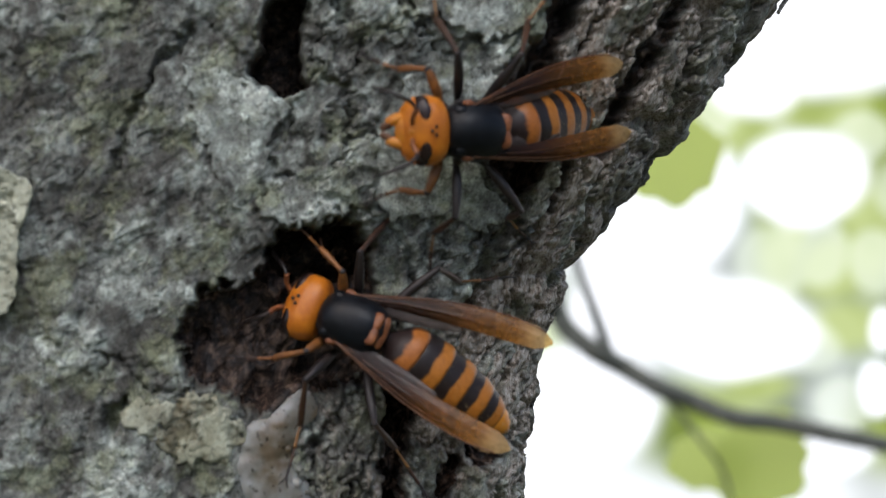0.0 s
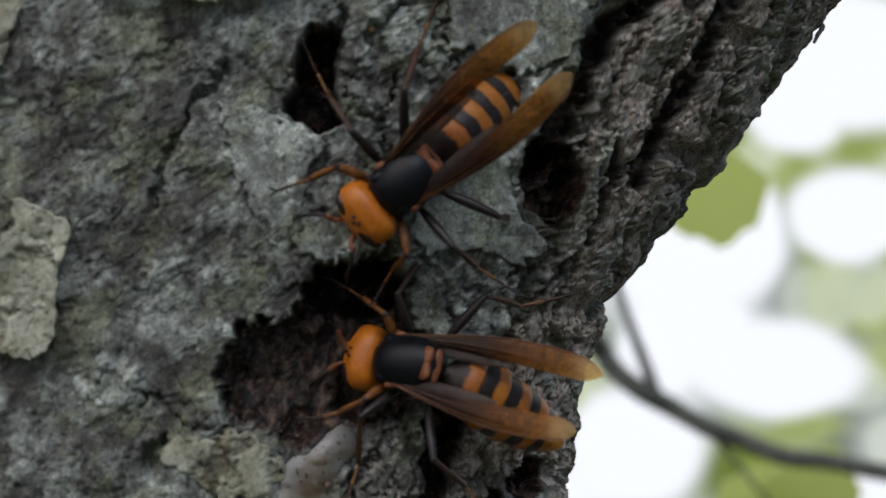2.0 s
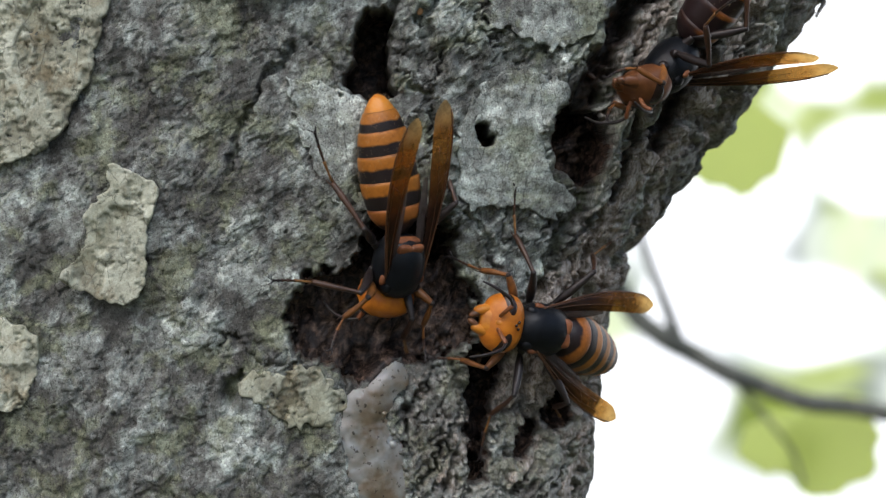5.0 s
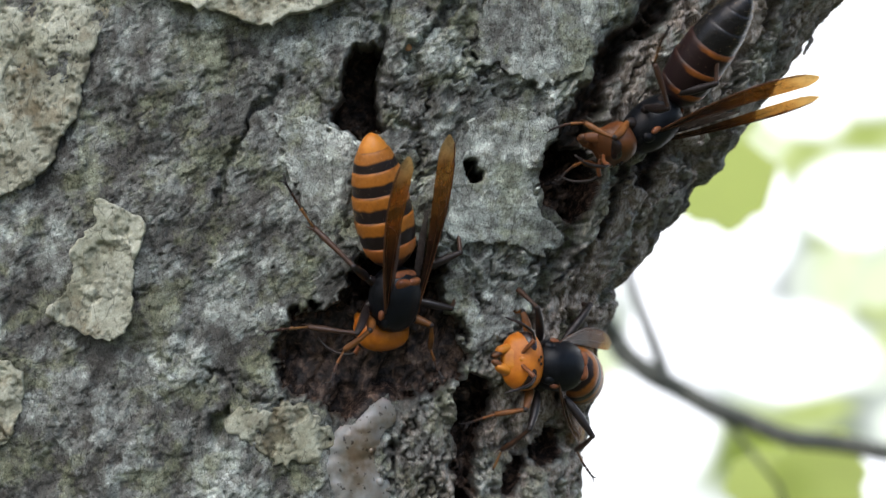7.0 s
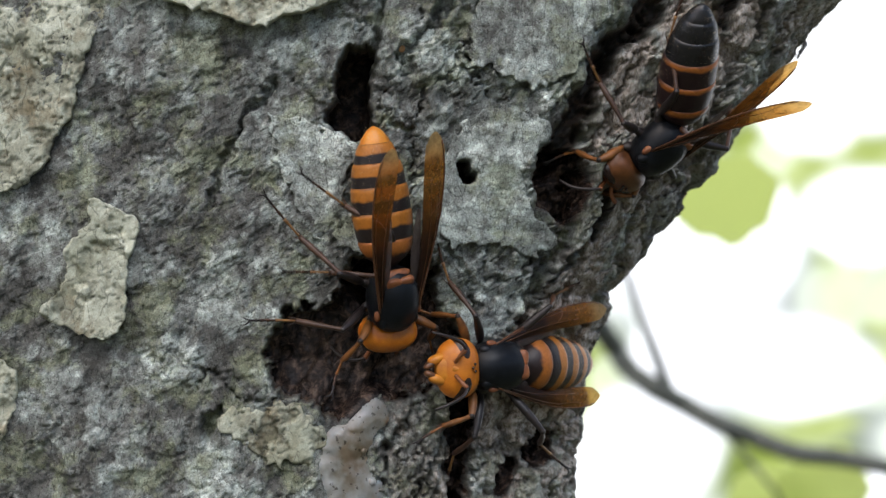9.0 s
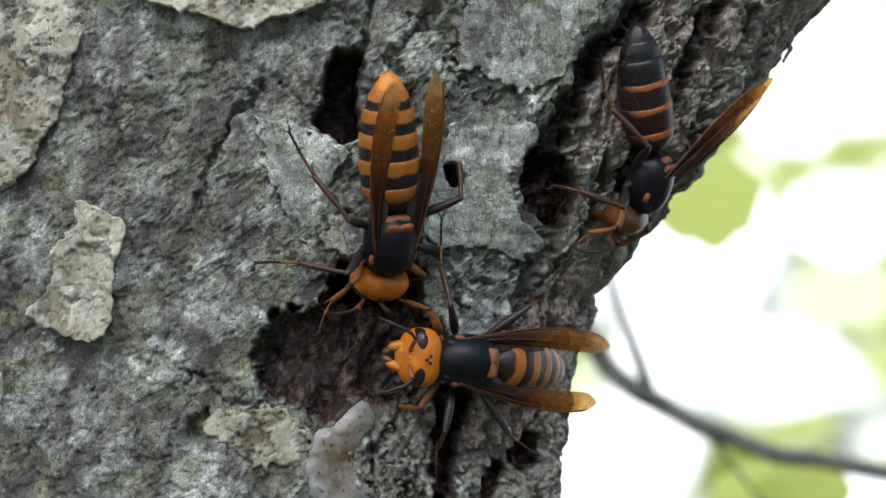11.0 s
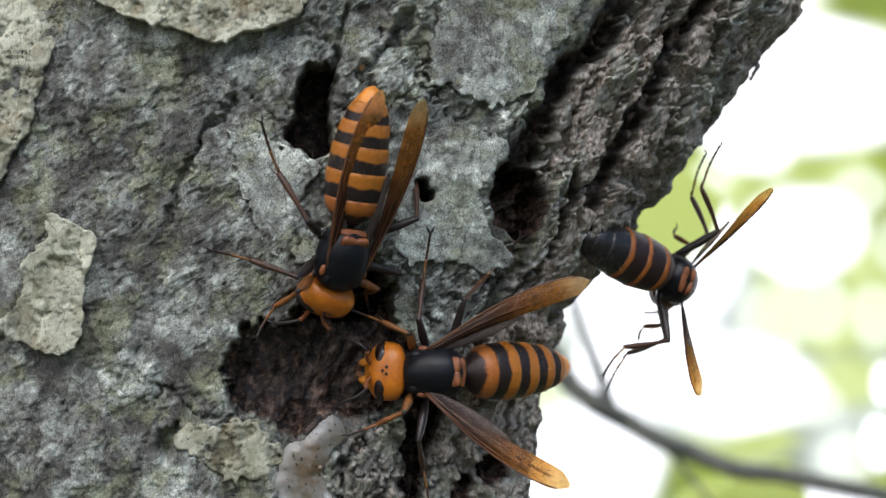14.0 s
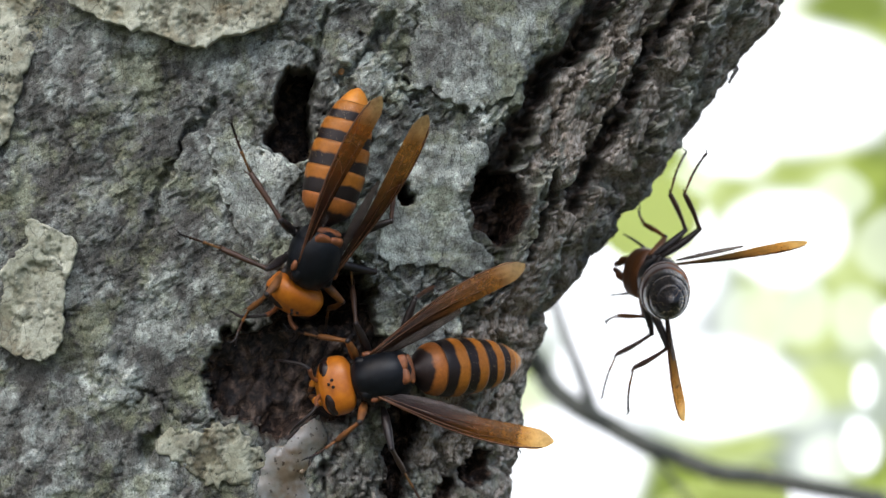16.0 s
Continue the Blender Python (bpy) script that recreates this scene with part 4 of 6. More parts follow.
def build_head(body, shell, face):
    size = 1.0
    v = [tuple(q * MM for q in shell_point(size, t, 2 * math.pi * k / 44)) for t in np.linspace(-0.999, 0.999, 25) for k in range(44)]
    f = [(i * 44 + k, i * 44 + (k + 1) % 44, (i + 1) * 44 + (k + 1) % 44, (i + 1) * 44 + k) for i in range(24) for k in range(44)]
    f += [tuple(range(44))[::-1], tuple(24 * 44 + k for k in range(44))]
    head = mesh_object("head", v, f, shell, body, "broad orange head with dark eyes")
    for s in (1, -1):
        # kidney-shaped eye over the front corner of the shell, notched on its inner side
        ev, ef, rows, cols = [], [], 15, 11
        for i in range(rows):
            u = i / (rows - 1) * 2 - 1
            for j in range(cols):
                w = j / (cols - 1) * 2 - 1
                edge_in = 0.62 + 0.38 * min(1.0, abs(u - 0.05) * 2.4)
                wide = math.sqrt(max(0.0, 1 - u * u)) * (edge_in if w < 0 else 1.0)
                bulge = 0.42 * (1 - u * u) * (1 - w * w) - 0.10
                t, a = 0.44 + 0.31 * wide * w + 0.10 * u, radians(36 + 43 * u)
                x, y, z = shell_point(size, t, a, bulge)
                ev.append((x * MM, s * y * MM, z * MM))
        ef = [(i * cols + j, i * cols + j + 1, (i + 1) * cols + j + 1, (i + 1) * cols + j) for i in range(rows - 1) for j in range(cols - 1)]
        mesh_object("eye", ev, [q if s < 0 else q[::-1] for q in ef], EYE, head, "glossy dark brown compound eye")
        v, f = blob_mesh((4.5, s * 1.75, -2.8), (1.9, 0.8, 0.95), (0, 38, s * -22), 2.5, 16, 10)
        mesh_object("mandible", v, f, face, head)
        v, f = blob_mesh((5.7, s * 0.8, -3.8), (1.1, 0.55, 0.65), (0, 45, s * -40), 2.3, 12, 8)
        mesh_object("mandible_tooth", v, f, MOUTH, head, "black toothed mandible tip")
        v, f = rod([(4.55, s * 1.15, 0.3), (5.4, s * 2.0, 1.4), (5.5, s * 3.1, 2.5)], (0.34, 0.36, 0.40), 10)
        mesh_object("antenna_scape", v, f, RUST, head)
        v, f = rod([(5.5, s * 3.1, 2.5), (6.9, s * 4.3, 2.3), (9.2, s * 5.4, 0.9), (10.6, s * 6.2, -1.2)], (0.24, 0.29, 0.27, 0.16), 8, 6)
        mesh_object("antenna", v, f, LEG_DARK, head)
        v, f = blob_mesh((4.35, s * 1.1, 0.3), (0.35, 0.62, 0.62), (0, -15, 0))
        mesh_object("antenna_socket", v, f, MOUTH, head)
    v, f = blob_mesh((4.3, 0, -1.65), (0.7, 1.85, 1.6), (0, -14, 0), 2.7)
    mesh_object("clypeus", v, f, face, head, "bulging face plate")
    v, f = blob_mesh((4.45, 0, 0.3), (0.35, 0.55, 0.7), (0, -20, 0), 2.2, 14, 8)
    mesh_object("face_shield", v, f, face, head)
    for x, y in ((2.95, 0), (2.3, 0.58), (2.3, -0.58)):
        v, f = blob_mesh((x, y, 2.72 if y == 0 else 2.84), (0.28, 0.28, 0.22), (0, 0, 0), 2, 10, 6)
        mesh_object("ocellus", v, f, EYE, head)
    return head


def build_thorax(body):
    rings = []
    for t in np.linspace(-1, 1, 19):
        q = max(0.0, 1 - abs(t) ** 2.3) ** 0.45
        rings.append((t * 5.6, 4.4 * q * (1 - 0.06 * t) + 0.02, 4.2 * q + 0.02, 0.1))
    v, f = lathe(rings, 44, 0.92)
    thorax = mesh_object("thorax", v, f, BLACK, body, "black velvety thorax")
    for s in (1, -1):
        v, f = blob_mesh((-3.45, s * 1.08, 3.02), (1.05, 1.45, 0.62), (0, 26, s * 8), 2.7)
        mesh_object("scutellum", v, f, RUST, thorax, "rust-brown rear plate")
    v, f = blob_mesh((-4.75, 0, 1.9), (0.45, 2.5, 0.75), (0, 40, 0), 2.6)
    mesh_object("rear_plate", v, f, RUST, thorax)
    for s in (1, -1):
        v, f = blob_mesh((2.6, s * 2.5, 1.6), (1.7, 1.0, 1.2), (0, 0, s * 22), 2.2, 16, 8)
        mesh_object("collar", v, f, BLACK, thorax)
        v, f = blob_mesh((1.7, s * 3.75, 1.7), (1.0, 0.55, 0.55), (0, 0, s * 10), 2.2, 14, 8)
        mesh_object("wing_joint", v, f, RUST, thorax)
    v, f = rod([(5.0, 0, -0.3), (6.2, 0, -0.3), (7.2, 0, -0.3)], (1.3, 1.1, 1.4), 14)
    mesh_object("neck", v, f, BLACK, thorax)
    # short hairs over the back
    rng = random.Random(3)
    hv, hf = [], []
    for _ in range(2200):
        a, t = rng.uniform(-0.3, math.pi + 0.3), rng.uniform(-0.9, 0.9)
        q = max(0.0, 1 - abs(t) ** 2.5) ** 0.44
        p = Vector((t * 5.6, 4.2 * q * math.cos(a), 3.9 * q * math.sin(a) + 0.1))
        d = Vector((t * 0.5 - 0.5 + rng.uniform(-0.4, 0.4), math.cos(a) + rng.uniform(-0.3, 0.3), math.sin(a) + rng.uniform(-0.3, 0.3))).normalized()
        u = d.orthogonal().normalized() * 0.016
        w = d.cross(u)
        k = len(hv)
        tip = p + d * rng.uniform(0.35, 0.75)
        hv += [tuple(e * MM) for e in (p + u, p - 0.5 * u + 0.87 * w, p - 0.5 * u - 0.87 * w, tip)]
        hf += [(k, k + 1, k + 3), (k + 1, k + 2, k + 3), (k + 2, k, k + 3)]
    tagged(mesh_object("hair", hv, hf, HAIR, thorax), kind="stuff")
    return thorax


# half width of the abdomen along its length
GIRTH_X = (0, 0.85, 2.1, 3.6, 6.0, 9.1, 12.8, 16.3, 19.3, 21.6, 22.9, 23.5)
GIRTH_R = (0.7, 1.4, 3.1, 4.2, 4.75, 4.95, 4.75, 4.25, 3.4, 2.2, 1.15, 0.15)
PLATES = ((0, 5.3), (5.0, 9.8), (9.5, 14.0), (13.7, 17.8), (17.5, 20.9), (20.6, 23.5))


def build_abdomen(body, dark_tail):
    v, f = rod([(1.6, 0, 0.1), (0.6, 0, 0.0), (-0.6, 0, 0.0)], (1.1, 0.7, 0.9), 14)
    abdomen = mesh_object("abdomen", v, f, BLACK, body, "tapering abdomen with black tail plates" if dark_tail else "tapering abdomen banded orange and black")
    for i, (x0, x1) in enumerate(PLATES):
        rings, band, under = [], [], []
        count = 11
        for k in range(count):
            t = k / (count - 1)
            x = x0 + (x1 - x0) * t
            r = float(np.interp(x, GIRTH_X, GIRTH_R)) + 0.17 * t - 0.06
            if i < 5 and k == count - 1:
                r -= 0.16
            rings.append((-x, r, r * 0.90, -0.10 * math.sin(x / 23 * math.pi) * 4))
            band += [t] * 40
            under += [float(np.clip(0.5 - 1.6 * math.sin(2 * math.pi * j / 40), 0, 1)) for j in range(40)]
        v, f = lathe(rings, 40)
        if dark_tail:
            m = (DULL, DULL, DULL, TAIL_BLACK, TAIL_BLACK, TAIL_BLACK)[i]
        else:
            m = (FIRST, STRIPED, STRIPED, STRIPED, STRIPED, TAIL)[i]
        mesh_object("plate", v, f, m, abdomen, attributes={"band": band, "under": under})
    rng = random.Random(11)
    hv, hf = [], []
    for _ in range(520):
        a, x = rng.uniform(0, 2 * math.pi), rng.uniform(9, 23.1)
        r = float(np.interp(x, GIRTH_X, GIRTH_R))
        p = Vector((-x, r * math.cos(a), r * 0.9 * math.sin(a) - 0.4 * math.sin(x / 23 * math.pi)))
        d = Vector((-0.9, math.cos(a), math.sin(a))).normalized()
        u = d.orthogonal().normalized() * 0.014
        w = d.cross(u)
        k = len(hv)
        tip = p + d * rng.uniform(0.5, 1.0)
        hv += [tuple(e * MM) for e in (p + u, p - 0.5 * u + 0.87 * w, p - 0.5 * u - 0.87 * w, tip)]
        hf += [(k, k + 1, k + 3), (k + 1, k + 2, k + 3), (k + 2, k, k + 3)]
    tagged(mesh_object("hair", hv, hf, PALE_HAIR, abdomen), kind="stuff")
    return abdomen


def wing_spot(t, q, side):
    """Place on the folded fore wing: t from root to tip, q from the folded edge (-side) to the leading edge (side)."""
    w = 1.85 * (0.20 + 0.80 * math.sin(math.pi * min(1.0, 0.04 + 0.62 * t)) ** 1.6) * min(1.0, (1 - t) / 0.09 + 0.02) ** 0.5
    z = 0.55 * (1 - q * q) * math.sin(t * 3) + 0.13 * math.cos(q * 11 + t * 5) * math.sin(math.pi * t) + 0.7 * t * t
    return (t * 29.5, q * w + (0.9 * math.sin(t * math.pi) - 0.5 * t * t) * side, z)


def build_wing(body, side):
    """Fore wing folded lengthwise, with the hind wing under it; the tip lies along x, the leading edge at y = side."""
    rows, cols = 36, 11
    v, reach = [], []
    for layer in (0, 1):
        for i in range(rows):
            t = i / (rows - 1)
            for j in range(cols):
                x, y, z = wing_spot(t, j / (cols - 1) * 2 - 1, side)
                v.append((x * MM, y * MM, (z - layer * 0.05) * MM))
                reach.append(t)
    k = rows * cols
    f = []
    for i in range(rows - 1):
        for j in range(cols - 1):
            a = i * cols + j
            f += [(a, a + 1, a + cols + 1, a + cols), (k + a, k + a + cols, k + a + cols + 1, k + a + 1)]
    wing = mesh_object("wing", v, f, WING, body, "amber translucent folded wing, dark at its root", attributes={"reach": reach})

    def at(t, q):
        return wing_spot(t, side * q, side)

    veins = (([at(t, 0.97) for t in (0.0, 0.2, 0.4, 0.6, 0.8, 0.95)], 0.20), ([at(t, 0.66) for t in (0.0, 0.2, 0.42, 0.6)], 0.11), ([at(t, 0.1 - 0.7 * t) for t in (0.0, 0.25, 0.5, 0.74)], 0.07),
             ([at(0.60, 0.95), at(0.585, 0.4), at(0.53, -0.25)], 0.07), ([at(0.6, 0.62), at(0.74, 0.42), at(0.88, 0.85)], 0.07), ([at(0.71, 0.45), at(0.70, -0.35)], 0.06), ([at(0.80, 0.55), at(0.79, -0.1), at(0.87, -0.5)], 0.05))
    for pts, r in veins:
        vv, ff = rod(pts, (r, r * 0.6), 6, 4)
        mesh_object("vein", vv, ff, VEIN_DARK, wing)
    rows2, v2, r2 = 18, [], []
    for layer in (0, 1):
        for i in range(rows2):
            t = i / (rows2 - 1)
            w = 0.95 * math.sin(math.pi * (0.04 + 0.90 * t)) ** 0.75
            for j in range(7):
                q = j / 6 * 2 - 1
                v2.append(((1.0 + t * 15.5) * MM, (q * w - side * (0.5 + 0.75 * t)) * MM, (-0.6 + 0.3 * (1 - q * q) + 0.12 * math.sin(q * 8) - layer * 0.05) * MM))
                r2.append(t)
    k = rows2 * 7
    f2 = []
    for i in range(rows2 - 1):
        for j in range(6):
            a = i * 7 + j
            f2 += [(a, a + 1, a + 8, a + 7), (k + a, k + a + 7, k + a + 8, k + a + 1)]
    mesh_object("hind_wing", v2, f2, SMOKY, wing, "smoky grey hind wing", attributes={"reach": r2})
    return wing


LEG_REACH = {"front": 0.86, "mid": 1.30, "hind": 1.48}


def build_leg(body, kind, side):
    """A jointed leg whose foot lies along x, its knee bent up and aside."""
    k = LEG_REACH[kind]
    bend = side * {"front": 2.6, "mid": -2.2, "hind": -2.8}[kind]

    def at(x, y, z):
        return (x * k, y + bend * math.sin(math.pi * min(1, max(0, x / 13))), z * k)

    hip, trochanter, knee, ankle, foot = at(-0.6, 0, 0.9), at(1.4, 0, 0.8), at(6.2, 0, 4.1), at(10.4, 0, -0.1), at(16.6, 0, -0.5)

    def limb(name, a, b, radii, material, sag=0.0, parent=None):
        a, b = Vector(a), Vector(b)
        u = (b - a) / 4
        pts = [a, a + u + Vector((0, 0, sag * 0.75)), a + 2 * u + Vector((0, 0, sag)), a + 3 * u + Vector((0, 0, sag * 0.75)), b]
        v, f = rod(pts, radii, 10, 4)
        return mesh_object(name, v, f, material, parent)

    fore = kind == "front"
    leg = limb("leg", hip, trochanter, (0.95, 0.95, 0.6), LEG_DARK, 0.0, body)
    limb("femur", trochanter, knee, (0.42, 0.74, 0.78, 0.66, 0.46), FRONT_LEG if fore else LEG_DARK, 0.30, leg)
    limb("tibia", knee, ankle, (0.40, 0.36, 0.46, 0.54, 0.44), FRONT_LEG if fore else LEG_RUST, 0.25, leg)
    v, f = blob_mesh(knee, (0.50, 0.50, 0.50), (0, 0, 0), 2, 12, 8)
    mesh_object("knee", v, f, LEG_DARK, leg)
    for s in (1, -1):
        p = Vector(ankle)
        v, f = rod([p + Vector((-0.2, s * 0.25, 0)), p + Vector((0.5, s * 0.5, -0.35)), p + Vector((1.2, s * 0.6, -0.5))], (0.13, 0.09, 0.03), 6, 3)
        mesh_object("spur", v, f, LEG_RUST, leg)
    stops = (0.0, 0.42, 0.60, 0.74, 0.85, 1.0)
    p0, p1 = Vector(ankle), Vector(foot)
    for i, (t0, t1) in enumerate(zip(stops, stops[1:])):
        q0, q1 = p0.lerp(p1, t0), p0.lerp(p1, t1)
        q0.z -= 0.35 * math.sin(math.pi * t0)
        q1.z -= 0.35 * math.sin(math.pi * t1)
        v, f = rod([q0, q0.lerp(q1, 0.6), q1], (0.17, 0.20, 0.29), 8, 3)
        mesh_object("foot_joint", v, f, (FRONT_LEG if fore else LEG_AMBER) if i < 1 else LEG_RUST if i < 3 else LEG_DARK, leg)
    for s in (1, -1):
        v, f = rod([p1 + Vector((-0.1, s * 0.1, 0)), p1 + Vector((0.6, s * 0.45, 0.15)), p1 + Vector((1.0, s * 0.75, -0.5))], (0.14, 0.12, 0.04), 6, 3)
        mesh_object("claw", v, f, LEG_DARK, leg)
    return leg


HIPS = {"front_left": (3.4, 2.3, -2.4), "front_right": (3.4, -2.3, -2.4), "mid_left": (0.4, 2.6, -2.8), "mid_right": (0.4, -2.6, -2.8),
        "hind_left": (-2.6, 2.4, -2.6), "hind_right": (-2.6, -2.4, -2.6)}
ROOTS = {"head": (6.0, 0, -0.3), "abdomen": (-4.7, 0, -0.3), "left": (1.2, 3.2, 2.4), "right": (1.2, -3.2, 2.4), **HIPS}


def build_hornet(label, dark_tail=False):
    body = thing("hornet", label, "hornet", "hornets on the trunk")
    limbs = {"root": body}
    build_thorax(body)
    limbs["head"] = build_head(body, SHADED_HEAD if dark_tail else ORANGE, SHADED_HEAD if dark_tail else FACE)
    limbs["abdomen"] = build_abdomen(body, dark_tail)
    limbs["left"], limbs["right"] = build_wing(body, -1), build_wing(body, 1)
    for k in HIPS:
        limbs[k] = build_leg(body, k.split("_")[0], 1 if k.endswith("left") else -1)
    return limbs


eater = build_hornet("orange and black giant hornet feeding head down in the wound")
guard = build_hornet("orange and black giant hornet with amber wings beside the wound")
climber = build_hornet("hornet with rusty bands and black tail climbing the trunk edge", True)


def build_passer():
    """A slate-blue long-winged insect: x forward, z up, millimetres from the middle of its body."""
    slate = chitin("slate_blue_black_shell", (0.030, 0.040, 0.055), (0.012, 0.016, 0.022), 0.4)
    film = wing_material("slate_wing", [(0.0, (0.020, 0.028, 0.040)), (1.0, (0.05, 0.066, 0.088))], (0.05, 0.12), (0.30, 0.36, 0.44))
    bug = thing("insect", "slate-blue long-winged insect passing over the bark", "insect")
    v, f = lathe([(5.0, 0.3, 0.3, 0), (4.4, 1.7, 1.5, 0), (2.5, 2.4, 2.2, 0), (0.5, 2.5, 2.3, 0), (-3, 2.2, 1.9, -0.1), (-7, 1.5, 1.3, -0.2), (-9.5, 0.3, 0.3, -0.2)], 28)
    mesh_object("body", v, f, slate, bug)
    v, f = blob_mesh((6.4, 0, -0.1), (1.7, 2.1, 1.6), (0, 0, 0), 2.2)
    head = mesh_object("head", v, f, slate, bug)
    for s in (1, -1):
        v, f = blob_mesh((6.9, s * 1.7, 0.2), (0.9, 0.6, 0.9))
        mesh_object("eye", v, f, EYE, head)
        v, f = rod([(7.8, s * 0.6, 0.6), (9.6, s * 1.6, 1.2), (11.5, s * 2.6, 0.6)], (0.18, 0.16, 0.08))
        mesh_object("antenna", v, f, slate, head)
        wv, reach, rows, cols = [], [], 20, 7
        for layer in (0, 1):
            for i in range(rows):
                t = i / (rows - 1)
                w = 1.9 * math.sin(math.pi * (0.05 + 0.93 * t)) ** 0.6
                for j in range(cols):
                    q = j / (cols - 1) * 2 - 1
                    wv.append(((2.5 - 17.5 * t) * MM, (s * (1.2 + 0.6 * t) + q * w) * MM, (2.5 - 1.5 * q * q - 1.2 * t - 0.06 * layer) * MM))
                    reach.append(t)
        k = rows * cols
        wf = []
        for i in range(rows - 1):
            for j in range(cols - 1):
                a = i * cols + j
                wf += [(a, a + 1, a + cols + 1, a + cols), (k + a, k + a + cols, k + a + cols + 1, k + a + 1)]
        mesh_object("wing", wv, wf, film, bug, "slate folded wing", attributes={"reach": reach})
        for x in (3.0, 0.8, -1.6):
            v, f = rod([(x, s * 1.6, -1.5), (x + 0.4, s * 4.2, -0.4), (x - 0.6, s * 6.3, -3.4)], (0.35, 0.28, 0.12), 6)
            mesh_object("leg", v, f, slate, bug)
    return bug


passer = build_passer()

# seconds, then millimetres and degrees
PASSER = [
    (0, 48.9, -6, 92, -81.6, -80, 180), (11.6, 48.9, -6, 92, -81.6, -80, 180), (11.95, 39.9, -12, 44.9, -81.6, -80, 180),
    (12.1, 39.6, -12, 35.6, -81.6, -80, 180), (12.3, 38.6, -12, 31.3, -81.6, -82, 180), (12.45, 36.9, -12, 27, -81.6, -82, 180),
    (12.6, 34.1, -12, 19.2, -81.8, -75, 180), (12.8, 20.9, -17, 13.6, -82.1, -68, 180), (12.9, 18.5, -17, 12, -81.8, -75, 180),
    (13, 18.2, -17, 3.2, -81.5, -88, 180), (13.1, 18.1, -17, -3.4, 98.5, -90, 0), (13.2, 17.1, -17, -11.9, 98.5, -90, 0),
    (13.3, 16.5, -17, -17.4, 98.5, -85, 0), (13.4, 15.1, -17, -26.6, 98.5, -85, 0), (13.7, 12.1, -14, -82, 98.5, -85, 0),
    (16, 12.1, -14, -82, 98.5, -85, 0),
]

